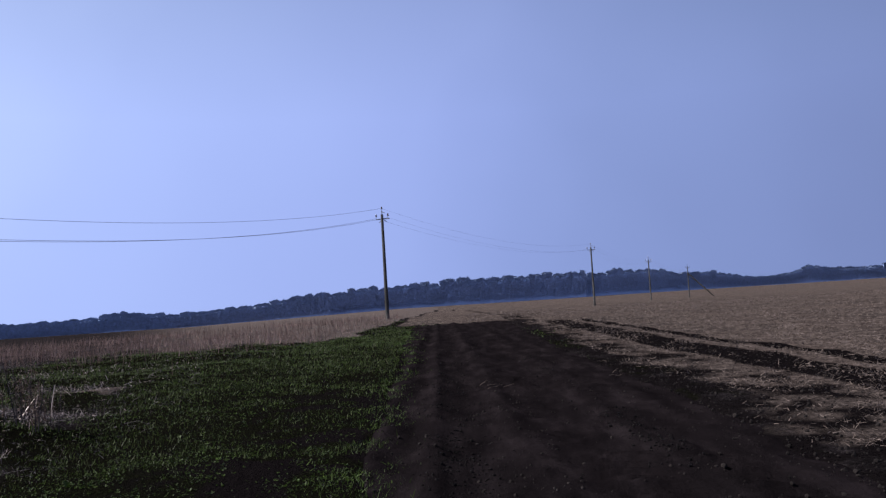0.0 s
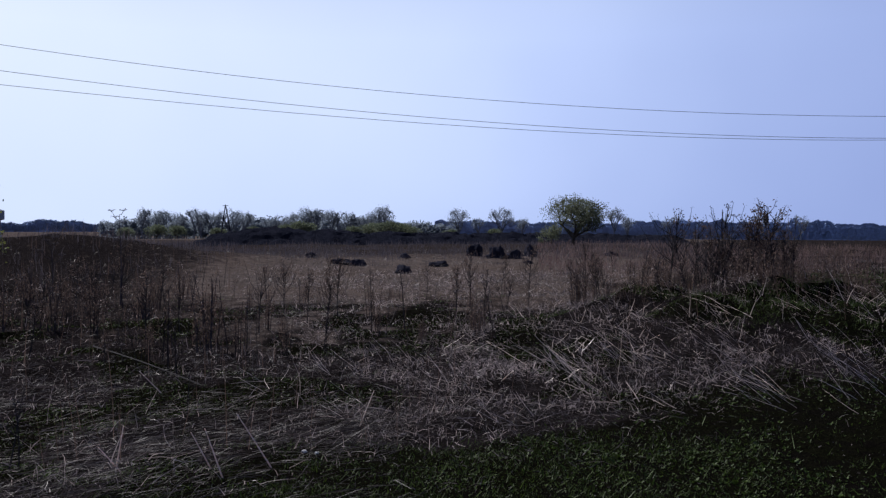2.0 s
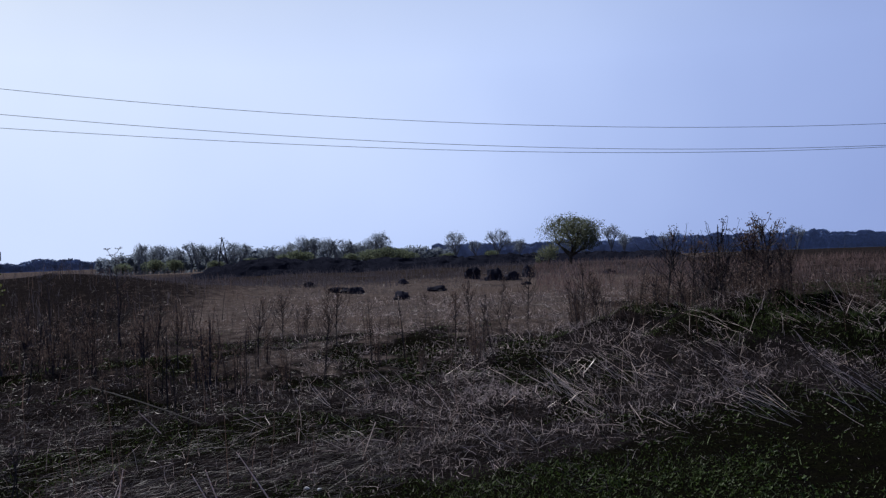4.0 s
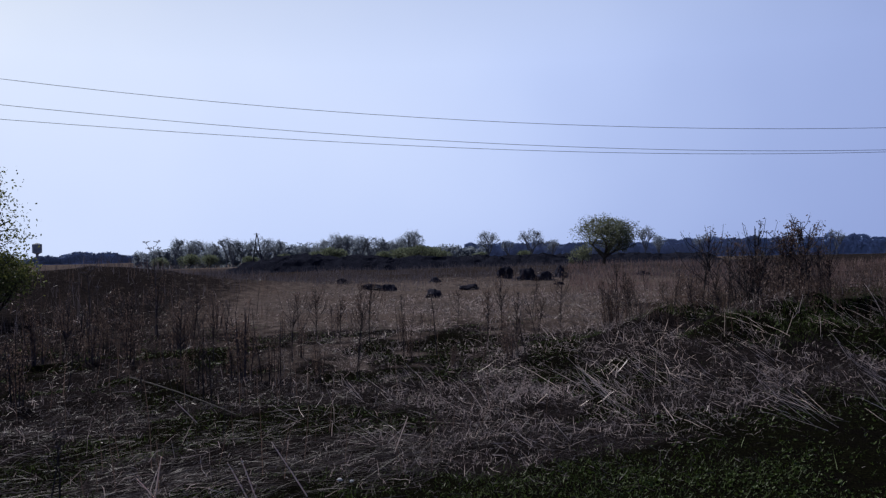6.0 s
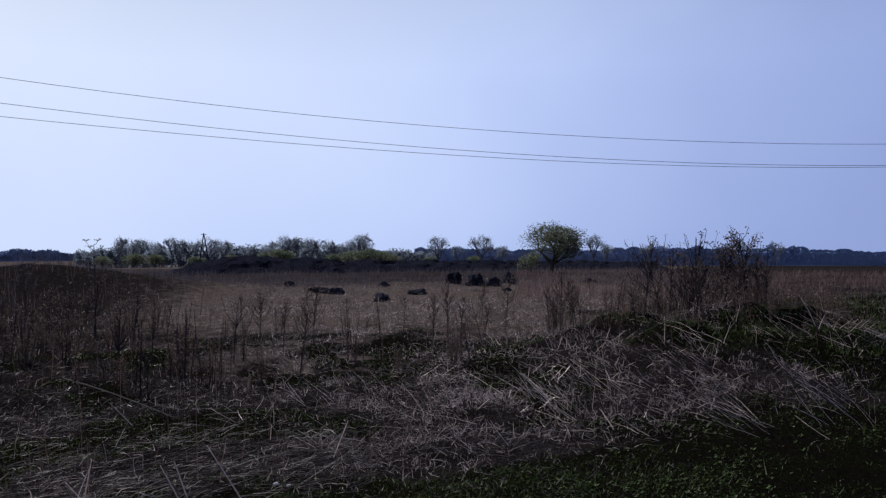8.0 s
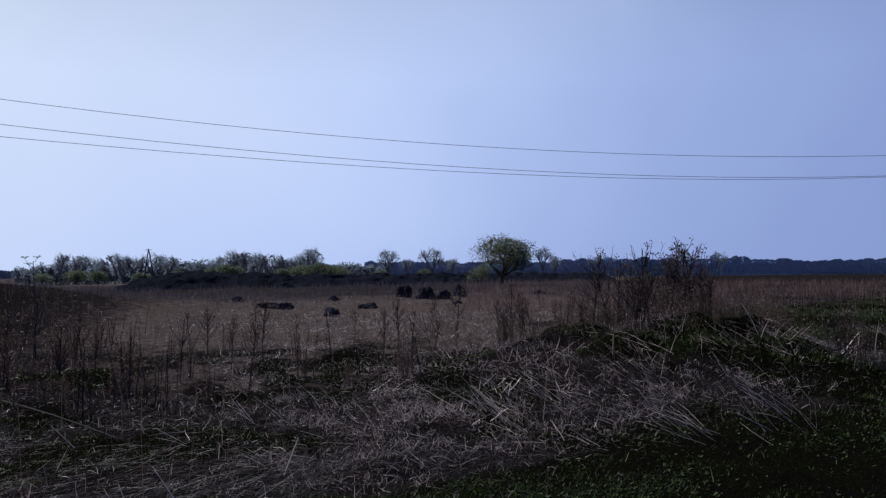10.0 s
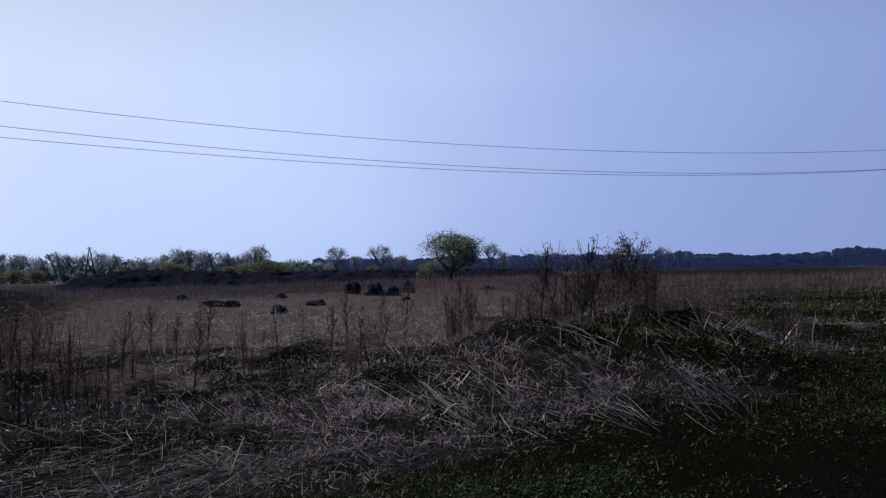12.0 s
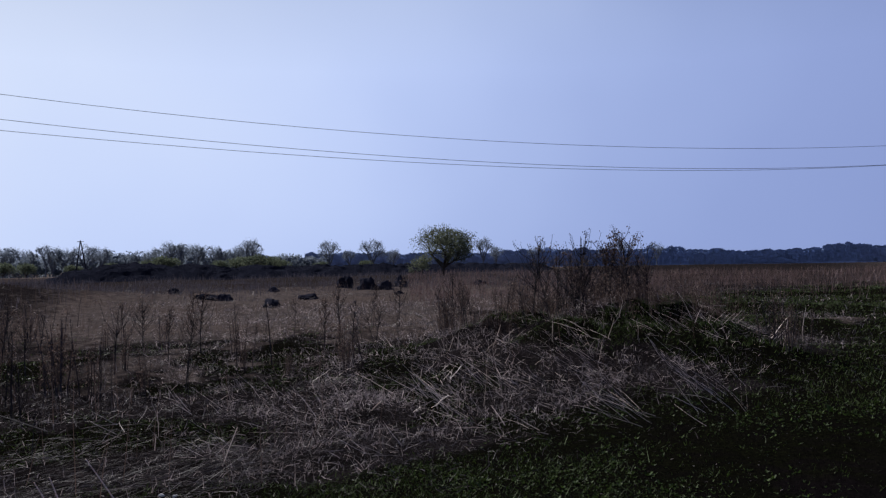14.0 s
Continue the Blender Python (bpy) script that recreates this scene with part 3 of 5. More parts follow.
def wire(p, q, sag, rad, drop=0.0):
    s = np.linspace(0, 1, 41)
    pts = np.outer(1 - s, p) + np.outer(s, q)
    pts[:, 2] -= 4 * sag * s * (1 - s) + drop * (1 - s) ** 6
    v, f = tube(pts, np.full(41, rad), 5)
    return tagged(link("power_wire", v, f, M_WIRE), "thin grey overhead wire strung between poles", "wire", "wires of the overhead line")


ct, st = math.cos(radians(TURN)), math.sin(radians(TURN))
for k in range(len(LINE) - 1):
    for dx, dz in ((0.0, 8.65), (-0.52, 7.9), (0.52, 7.9)):
        e = []
        for m in (k, k + 1):
            x, y = LINE[m]
            e.append(np.array([x + dx * ct, y + dx * st, float(height(x, y, 0)) + dz + (0.25 if m == 0 and dx > 0 else 0)]))
        wire(e[0], e[1], (2.85 if dz > 8 else 3.15 if dx > 0 else 3.0) if k == 0 else 1.3, 0.009 if k == 0 else 0.004, (0.62 if dx > 0 else 0.92 if dx < 0 else 0.0) if k == 0 else 0.0)

# ---- black earth: dug bank and heaps ----
def ico(seed, sx, sy, sz, rough=0.25, sub=2):
    bm = bmesh.new()
    bmesh.ops.create_icosphere(bm, subdivisions=sub, radius=1)
    for v in bm.verts:
        k = 1 + rough * (noise.noise(v.co * 1.7 + Vector((seed * 3.1, 0, 0))) + 0.6 * noise.noise(v.co * 4.3 + Vector((0, seed * 2.7, 0))))
        v.co = Vector((v.co.x * sx * k, v.co.y * sy * k, v.co.z * sz * k))
    return bm


def earth_bank():
    az = np.radians(np.arange(-73.5, -39.6, 0.07))
    s = np.linspace(-1, 1, 25)
    A, S = np.meshgrid(az, s, indexing="ij")
    D = np.degrees(A)
    rc = np.interp(D, [-73, -60, -40], [76, 84, 98])
    R = rc + S * 5.2 + 1.0 * (vn(D * 1.3, S * 0, 1.1, 20) - 0.5)
    X, Y = R * np.sin(A), R * np.cos(A)
    el = np.interp(D, [-73.5, -72.3, -70.8, -68.9, -67, -65.4, -61.9, -57.9, -54, -50, -46.7, -45.1, -43.3, -40.8, -39.6], [-1.0, -0.55, -0.30, -0.05, -0.02, -0.20, -0.30, -0.34, -0.33, -0.45, -0.47, -0.50, -0.52, -0.50, -1.1])
    g = height(X, Y)
    top = 1.6 + rc * np.tan(np.radians(el))
    prof = np.clip(1 - np.abs(S) ** 1.5, 0, 1)
    lump = (vn(X, Y, 1.6, 21) - 0.5) * 0.4 + (vn(X, Y, 0.6, 22) - 0.5) * 0.35
    Z = g - 0.15 + (top - g) * prof + lump * prof ** 0.5
    n, m = A.shape
    i, j = np.meshgrid(np.arange(n - 1), np.arange(m - 1), indexing="ij")
    f = np.stack([i * m + j, (i + 1) * m + j, (i + 1) * m + j + 1, i * m + j + 1], -1).reshape(-1, 4)
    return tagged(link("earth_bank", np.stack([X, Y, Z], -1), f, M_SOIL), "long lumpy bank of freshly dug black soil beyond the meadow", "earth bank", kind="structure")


earth_bank()
for i, (x, y, w, h) in enumerate([(-37.8, 27.1, 0.55, 0.50), (-35.0, 26.5, 0.50, 0.52), (-34.3, 27.2, 0.4, 0.36), (-36.0, 29.7, 0.42, 0.55), (-36.6, 29.0, 0.5, 0.2), (-33.4, 16.5, 0.45, 0.22), (-32.6, 16.9, 0.35, 0.25), (-26.9, 15.9, 0.38, 0.26), (-29.6, 19.3, 0.42, 0.18), (-39.5, 23.5, 0.3, 0.2), (-41, 18.5, 0.35, 0.18), (-30.5, 25.0, 0.3, 0.16), (-33.5, 33.5, 0.4, 0.2)]):
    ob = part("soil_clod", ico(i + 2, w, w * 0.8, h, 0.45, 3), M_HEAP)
    ob.matrix_world = pose(x, y, float(height(x, y)) + h * 0.25, 0, 0, i * 47)
    tagged(ob, "small dark heap of turned earth on dead grass", "earth heap", "earth heaps")

# ---- sown stuff: grasses, straw, crumbs ----
def sow(n, r0, r1, a0, a1):
    r = np.exp(RNG.uniform(np.log(r0), np.log(r1), n))
    a = np.radians(RNG.uniform(a0, a1, n))
    return r * np.sin(a), r * np.cos(a), r


def stuff(name, vf, material, label, category):
    return tagged(link(name, vf[0], vf[1], material), label, category, kind="stuff")


def straw_heading(x, y, n, loose):
    """The wind has laid the stalks one way before the mound and the other way further off."""
    one = RNG.random(n) < sstep(np.degrees(np.arctan2(x, y)) + 30 * (vn(x, y, 1.8, 53) - 0.5), -72, -56) * 0.7 + 0.15
    return np.where(one, -2.5, 0.6) + 1.6 * (vn(x, y, 1.1, 31) - 0.5) + RNG.normal(0, loose, n)


def lying_straw():
    x, y, r = sow(250000, 3.0, 60, -98, 12)
    s, g, b = zones(x, y)
    mat_ = (0.2 + 0.8 * sstep(0.5 * vn(x, y, 1.3, 30) + 0.5 * vn(x, y, 0.35, 36), 0.42, 0.6)) * (1 - 0.45 * np.exp(-(((x + 7.0) / 2.6) ** 2 + ((y - 8.0) / 2.4) ** 2)))
    mat_ = np.maximum(mat_, 0.85 * sstep(-np.degrees(np.arctan2(x, y)), 56, 63) * (1 - sstep(r, 8.5, 11)))
    keep = (RNG.random(len(x)) < (1 - 0.9 * g) * (1 - s) * mat_ * (1 - 0.45 * sstep(r, 18, 40)) * (0.92 + 0.08 * sstep(r, 7, 12)) * (1 - 0.8 * sstep(-np.degrees(np.arctan2(x, y)), 66, 73) * sstep(r, 9, 13))) & (x < verge_left(y) + 1.2) & (b < 0.3)
    x, y, r = x[keep], y[keep], r[keep]
    n = len(x)
    comb = sstep(-np.degrees(np.arctan2(x, y)), 58, 64) * (1 - sstep(r, 8, 10))
    laid = RNG.random(n) < 0.6 * comb
    az = np.where(laid, 0.5 + 0.9 * (vn(x, y, 0.9, 31) - 0.5) + RNG.normal(0, 0.25, n), straw_heading(x, y, n, 1.3))
    el = np.abs(RNG.normal(0.25, 0.4, n)) + 0.6 * (RNG.random(n) < 0.14)
    ln = RNG.gamma(2.0, 0.026, n) * (1 + 0.025 * r) + 0.02
    ln = ln * np.where(laid, 1.9, 1.0)
    w = RNG.uniform(0.0022, 0.005, n) * np.maximum(1, r / 8.5) * np.where(laid, 0.65, 1.0)
    p = np.stack([x, y, height(x, y) + RNG.uniform(0.0, 0.09, n)], 1)
    el = np.where(laid, el * 0.4, el)
    return stuff("dead_grass", strands(p, az, el, ln, w, RNG.uniform(0.1, 0.8, n) * np.where(laid, 0.3, 1.0), 2), M_STRAW, "matted lying straw-coloured dead grass of last year", "dead grass")


def standing_dry():
    x, y, r = sow(70000, 6, 75, -100, 6)
    s, g, b = zones(x, y)
    az_d = np.degrees(np.arctan2(x, y))
    thick = np.maximum.reduce([0.12 * sstep(-az_d, 60, 72) * sstep(r, 9, 14), sstep(r, 33, 42) * sstep(az_d, -42, -30), 0.05 + 0 * x, sstep(mound(x, y), 0.2, 0.55)]) * (1 - 0.55 * sstep(r, 22, 30) * (1 - sstep(r, 45, 52)) * (az_d < -42) * (az_d > -68))
    keep = (RNG.random(len(x)) < thick * (1 - 0.9 * g * (r < 30)) * sstep(vn(x, y, 1.1, 33), 0.2, 0.7)) & (x < verge_left(y) - 0.2) & (b < 0.3) & (s < 0.5)
    x, y, r = x[keep], y[keep], r[keep]
    n = len(x)
    p = np.stack([x, y, height(x, y)], 1)
    ln = RNG.uniform(0.25, 0.75, n) * (1 + 0.3 * (mound(x, y) > 0.3))
    return stuff("dry_weeds", blades(p, RNG.uniform(0, 6.3, n), RNG.normal(1.4, 0.14, n), ln, RNG.uniform(0.0035, 0.007, n) * np.maximum(1, r / 12), RNG.uniform(-0.1, 0.3, n), 2), M_RUST, "thin standing rust-brown dry weeds over the meadow", "dry weeds")


def dark_weeds():
    x, y, r = sow(95000, 11, 95, -100, -34)
    keep = RNG.random(len(x)) < weed_band(x, y) * sstep(vn(x, y, 1.6, 35), 0.15, 0.75) * (0.09 + 0.91 * sstep(r, 27, 46))
    x, y, r = x[keep], y[keep], r[keep]
    n = len(x)
    p = np.stack([x, y, height(x, y)], 1)
    return stuff("dark_weeds", blades(p, RNG.uniform(0, 6.3, n), RNG.normal(1.35, 0.2, n), RNG.gamma(6, 0.07, n) * (1 - 0.25 * sstep(r, 30, 50)), RNG.uniform(0.004, 0.009, n) * np.maximum(1, r / 14), RNG.uniform(-0.1, 0.4, n), 2), M_WEED, "dense standing dark brown weeds around the dug earth", "dry weeds")


def green_grass():
    x, y, r = sow(520000, 2.4, 60, -98, 12)
    s, g, b = zones(x, y)
    clump = sstep(vn(x, y, 0.3, 40) * 0.5 + vn(x, y, 1.5, 41) * 0.5, 0.36, 0.66) * 0.85 + 0.08
    keep = (RNG.random(len(x)) < g * clump * (1 - s) * (1 - 0.75 * sstep(x, -3.4, -1.0) * (y < 30))) & (b < 0.5) | ((RNG.random(len(x)) < 0.06) & (b > 0.2) & (b < 0.95) & (s < 0.2))
    x, y, r = x[keep], y[keep], r[keep]
    n = len(x)
    p = np.stack([x, y, height(x, y) - 0.005], 1)
    ln = RNG.gamma(2.2, 0.010, n) * (0.8 + 0.03 * r) + 0.008
    return stuff("green_grass", blades(p, RNG.uniform(0, 6.3, n), RNG.uniform(0.1, 1.1, n), ln, RNG.uniform(0.003, 0.008, n) * np.maximum(1, r / 8), RNG.uniform(0.2, 1.2, n), 1, 0.3), M_GREEN, "short fresh green grass on the verge", "grass")


def rosettes():
    """Low broad-leaved weeds: a few leaves about one root, in loose colonies."""
    x, y, r = sow(95000, 2.4, 22, -98, 6)
    s, g, b = zones(x, y)
    colony = sstep(0.5 * vn(x, y, 0.55, 42) + 0.5 * vn(x, y, 1.7, 43), 0.36, 0.72)
    keep = (RNG.random(len(x)) < g * colony * (1 - 0.5 * s)) & (b < 0.4) & (in_road(x, y) < 0.2)
    x, y, r = x[keep], y[keep], r[keep]
    m = 6
    sz = RNG.gamma(4.0, 0.125, len(x)).repeat(m)
    x, y, r = x.repeat(m), y.repeat(m), r.repeat(m)
    n = len(x)
    p = np.stack([x, y, height(x, y)], 1)
    return stuff("broad_weeds", blades(p, RNG.uniform(0, 6.3, n), RNG.uniform(0.1, 1.0, n), RNG.uniform(0.012, 0.034, n) * sz, RNG.uniform(0.007, 0.015, n) * sz, RNG.uniform(0.2, 1.0, n), 1, 0.75), M_GREEN, "low rosettes of small broad-leaved weeds on dark soil", "weeds")


def fresh_grass():
    x, y, r = sow(150000, 9, 75, -42, 4)
    s, g, b = zones(x, y)
    keep = (RNG.random(len(x)) < g * (0.2 + 0.4 * sstep(y, 12, 17) + 0.4 * sstep(y, 18, 34)) * (0.3 + 0.7 * sstep(vn(x, y, 1.5, 44), 0.2, 0.6))) & (b < 0.3) & (s < 0.3)
    x, y, r = x[keep], y[keep], r[keep]
    n = len(x)
    p = np.stack([x, y, height(x, y)], 1)
    return stuff("fresh_grass", blades(p, RNG.uniform(0, 6.3, n), RNG.uniform(0.6, 1.4, n), RNG.uniform(0.025, 0.075, n) * (1 + 0.4 * sstep(r, 18, 30)), RNG.uniform(0.004, 0.009, n) * np.maximum(r, 12) / 12, RNG.uniform(0.2, 1.0, n), 1, 0.3), M_FRESH, "bright young grass along the far verge", "grass")


def verge_litter():
    x, y, r = sow(15000, 2.2, 40, -95, 10)
    s, g, b = zones(x, y)
    keep = (g > 0.4) & (s < 0.5) & (RNG.random(len(x)) < 0.5)
    x, y, r = x[keep], y[keep], r[keep]
    n = len(x)
    p = np.stack([x, y, height(x, y) + RNG.uniform(0.01, 0.04, n)], 1)
    return stuff("leaf_litter", blades(p, RNG.uniform(0, 6.3, n), RNG.normal(0, 0.3, n), RNG.uniform(0.006, 0.024, n), RNG.uniform(0.002, 0.006, n) * np.maximum(1, r / 8), RNG.uniform(-0.4, 0.4, n), 1, 0.5), M_STRAW, "bits of dry stalk and leaf scattered in the short grass", "litter")


def stubble():
    x, y, r = sow(210000, 4.5, 110, 2, 42)
    s, g, b = zones(x, y)
    keep = RNG.random(len(x)) < sstep(b, 0.05, 0.8) * (1 - 0.7 * s) * (in_road(x, y) < 0.3) * (0.15 + 0.85 * sstep(vn(x * 1.0, y * 0.45, 0.8, 45), 0.35, 0.65))
    x, y, r = x[keep], y[keep], r[keep]
    n = len(x)
    p = np.stack([x, y, height(x, y) + RNG.uniform(0.0, 0.05, n)], 1)
    return stuff("stubble", blades(p, RNG.uniform(0, 6.3, n), np.abs(RNG.normal(0.1, 0.35, n)), RNG.uniform(0.03, 0.12, n), RNG.uniform(0.004, 0.009, n) * np.maximum(1, r / 13), RNG.uniform(0, 0.5, n), 1, 0.6), M_STUB, "broken pale maize stubble and straw on the harvested field", "stubble")


def crumbs(name, x, y, size, zfun, material, label):
    bm = bmesh.new()
    bmesh.ops.create_icosphere(bm, subdivisions=1, radius=1)
    bv = np.array([v.co for v in bm.verts])
    bf = np.array([[v.index for v in f.verts] for f in bm.faces])
    bm.free()
    n = len(x)
    size = np.minimum(size, 0.024)
    sc = size[:, None, None] * RNG.uniform(0.6, 1.3, (n, 1, 3))
    v = bv[None] * sc * RNG.uniform(0.75, 1.25, (n, len(bv), 1))
    v += np.stack([x, y, zfun(x, y) + size * 0.25], 1)[:, None]
    f = bf[None] + (np.arange(n) * len(bv))[:, None, None]
    return stuff(name, (v.reshape(-1, 3), f.reshape(-1, 3)), material, label, "soil crumbs")


def pale_straw():
    x, y, r = sow(110000, 4, 30, -90, -20)
    s, g, b = zones(x, y)
    near = np.exp(-(((x + 7.0) / 2.7) ** 2 + ((y - 7.2) / 1.8) ** 2)) + 0.10 * np.exp(-(((x + 7.5) / 2.5) ** 2 + ((y - 3.5) / 2.0) ** 2)) + 0.07 + 0.10 * sstep(mound(x, y), 0.05, 0.2)
    clot = sstep(0.55 * vn(x, y, 0.8, 51) + 0.45 * vn(x, y, 0.28, 54), 0.42, 0.62)
    keep = (RNG.random(len(x)) < 0.42 * near * (1 - 0.7 * g) * clot) & (x < verge_left(y) + 0.6)
    x, y, r = x[keep], y[keep], r[keep]
    n = len(x)
    az = straw_heading(x, y, n, 0.9)
    el = np.abs(RNG.normal(0.35, 0.35, n)) + 0.7 * (RNG.random(n) < 0.2)
    p = np.stack([x, y, height(x, y) + RNG.uniform(0.03, 0.12, n)], 1)
    return stuff("pale_straw", strands(p, az, el, RNG.gamma(2.2, 0.055, n) + 0.04, RNG.uniform(0.0022, 0.0050, n) * np.maximum(1, r / 11), RNG.uniform(0.05, 0.6, n), 3), M_PALE, "pale bleached straw stalks lying over the dead grass", "straw")


def straw_chips():
    """Short broken ends and curled leaves that stick out of the mat every way and catch the sun."""
    x, y, r = sow(190000, 3.5, 32, -92, -16)
    s, g, b = zones(x, y)
    near = 0.34 + 0.4 * sstep(r, 7, 10) * (1 - sstep(r, 14, 20)) * sstep(-np.degrees(np.arctan2(x, y)), 40, 48) + 0.5 * np.exp(-(((x + 6.8) / 3.0) ** 2 + ((y - 7.4) / 2.8) ** 2))
    side = -np.degrees(np.arctan2(x, y))
    near = 0.9 * near * (1 - 0.85 * sstep(side, 64, 71) * sstep(r, 8, 12)) * (1 - 0.7 * sstep(side, 65, 72))
    clot = sstep(0.4 * vn(x, y, 0.9, 55) + 0.6 * vn(x, y, 0.22, 56), 0.45, 0.62)
    keep = (RNG.random(len(x)) < near * (1 - 0.95 * g) * clot) & (x < verge_left(y) + 0.3) & (s < 0.5)
    x, y, r = x[keep], y[keep], r[keep]
    n = len(x)
    p = np.stack([x, y, height(x, y) + RNG.uniform(0.0, 0.10, n)], 1)
    w = RNG.uniform(0.002, 0.0048, n) * np.maximum(1, r / 7.5)
    return stuff("straw_chips", strands(p, RNG.uniform(0, 6.3, n), RNG.uniform(-0.3, 1.4, n), RNG.gamma(2.5, 0.016, n) + 0.012 + 0.002 * r, w, RNG.uniform(0.1, 0.9, n), 2), M_PALE, "short broken ends of pale straw in the dead grass", "straw")


def curled_leaves():
    """Withered pale leaves that stand and curl out of the mat, thickest before the mound."""
    x, y, r = sow(60000, 5, 30, -90, -24)
    s, g, b = zones(x, y)
    near = 0.05 + 0.35 * np.exp(-(((x + 8.7) / 1.7) ** 2 + ((y - 8.7) / 1.5) ** 2)) + 0.15 * np.exp(-(((x + 6.0) / 2.2) ** 2 + ((y - 6.6) / 1.8) ** 2)) + 0.2 * sstep(mound(x, y), 0.1, 0.3)
    clot = sstep(0.4 * vn(x, y, 0.7, 57) + 0.6 * vn(x, y, 0.25, 58), 0.45, 0.6)
    keep = (RNG.random(len(x)) < near * clot * (1 - 0.5 * g)) & (x < verge_left(y) + 0.4) & (s < 0.5)
    x, y, r = x[keep], y[keep], r[keep]
    n = len(x)
    p = np.stack([x, y, height(x, y) + RNG.uniform(0.0, 0.06, n)], 1)
    return stuff("curled_leaves", blades(p, RNG.uniform(0, 6.3, n), RNG.uniform(0.5, 1.5, n), RNG.gamma(3, 0.015, n) + 0.02, RNG.uniform(0.003, 0.007, n) * np.maximum(1, r / 12), RNG.uniform(0.2, 1.6, n), 2, 0.4), M_PALE, "curled pale withered leaves standing out of the dead grass", "dead leaves")


def mound_stems():
    a, c = RNG.normal(0.2, 1.5, 2800), RNG.normal(0.6, 0.75, 2800)
    x, y = MX + 0.8 * a - 0.6 * c, MY + 0.6 * a + 0.8 * c
    keep = (mound(x, y) > 0.12) & (vn(x, y, 0.6, 60) > 0.42) & (a < 1.9)
    x, y = x[keep], y[keep]
    n = len(x)
    p = np.stack([x, y, height(x, y)], 1)
    h = RNG.uniform(0.12, 0.62, n)
    st = blades(p, RNG.uniform(0, 6.3, n), RNG.normal(1.42, 0.15, n), h, RNG.uniform(0.003, 0.006, n), RNG.uniform(-0.1, 0.4, n), 2)
    q = np.repeat(p, 7, 0) + RNG.normal(0, 0.035, (7 * n, 3))
    q[:, 2] += np.repeat(h, 7) * RNG.uniform(0.35, 1.0, 7 * n)
    return stuff("mound_weeds", merge([st, leaf_quads(q, 0.026)]), M_DRYLEAF, "standing red-brown weeds with withered leaves crowding the grassy mound", "dry weeds")


def mound_tufts():
    x, y = MX + RNG.normal(0, 2.0, 9000), MY + RNG.normal(-0.3, 1.8, 9000)
    s, g, b = zones(x, y)
    keep = (mound(x, y) > 0.15) & (g > 0.3) & (vn(x, y, 0.45, 63) > 0.5)
    x, y = x[keep].repeat(3), y[keep].repeat(3)
    n = len(x)
    p = np.stack([x + RNG.normal(0, 0.03, n), y + RNG.normal(0, 0.03, n), height(x, y) - 0.01], 1)
    return stuff("green_tufts", blades(p, RNG.uniform(0, 6.3, n), RNG.uniform(0.5, 1.4, n), RNG.uniform(0.03, 0.13, n), RNG.uniform(0.003, 0.007, n), RNG.uniform(0.3, 1.3, n), 2, 0.2), M_GREEN, "dark green grass tufts growing over the mound", "grass")


lying_straw()
mound_stems()
mound_tufts()
pale_straw()
straw_chips()
curled_leaves()


def red_band():
    x, y, r = sow(60000, 14, 75, -50, -2)
    s, g, b = zones(x, y)
    keep = (x < verge_left(y) - 0.3) & (RNG.random(len(x)) < sstep(0.6 * vn(x, y, 3.0, 61) + 0.4 * vn(x, y, 0.9, 62), 0.38, 0.62) * (1 - 0.9 * g) * sstep(r, 24, 38) * (1 - 0.6 * sstep(np.degrees(np.arctan2(x, y)), -22, -6)))
    x, y, r = x[keep], y[keep], r[keep]
    n = len(x)
    p = np.stack([x, y, height(x, y)], 1)
    return stuff("red_weeds", blades(p, RNG.uniform(0, 6.3, n), RNG.normal(1.3, 0.25, n), RNG.uniform(0.18, 0.6, n), RNG.uniform(0.006, 0.012, n) * np.maximum(1, r / 20), RNG.uniform(-0.1, 0.6, n), 2), M_RED, "red-brown dry weeds in clumps across the meadow", "dry weeds")


standing_dry()
red_band()
dark_weeds()
green_grass()
rosettes()
fresh_grass()
verge_litter()


def edge_tufts():
    """Sparse dark grass and weeds that creep from the verge over the rim of the track."""
    y = np.exp(RNG.uniform(np.log(2.5), np.log(45), 9000))
    x = road_left(y) + edge_wander(y, 0) + RNG.normal(-0.02, 0.24, 9000)
    keep = vn(x, y, 0.5, 91) > 0.42
    x, y = x[keep], y[keep]
    n = len(x)
    p = np.stack([x, y, np.maximum(height(x, y) - 0.26 * sstep(x, road_left(y) - 0.1, road_left(y) + 0.6), road_height(x, y) - 0.16 * sstep(road_left(y) - x, 0, 0.5)) - 0.005], 1)
    return stuff("edge_grass", blades(p, RNG.uniform(0, 6.3, n), RNG.uniform(0.3, 1.3, n), RNG.gamma(2.2, 0.014, n) + 0.01, RNG.uniform(0.004, 0.009, n) * np.maximum(1, y / 9), RNG.uniform(0.2, 1.3, n), 1, 0.35), M_GREEN, "sparse short grass creeping over the rim of the dirt track", "grass")


edge_tufts()
stubble()
cy = np.exp(RNG.uniform(np.log(3), np.log(45), 2600))
cx = road_left(cy) + (road_right(cy) - road_left(cy)) * np.clip(RNG.choice([0.06, 0.28, 0.42, 0.72, 0.95], 2600) + RNG.normal(0, 0.07, 2600), 0.01, 0.99)
crumbs("soil_crumbs", cx, cy, RNG.gamma(2.0, 0.0035, 2600) + 0.003, road_height, M_CLOD, "loose dry soil crumbs and clods on the dirt track")
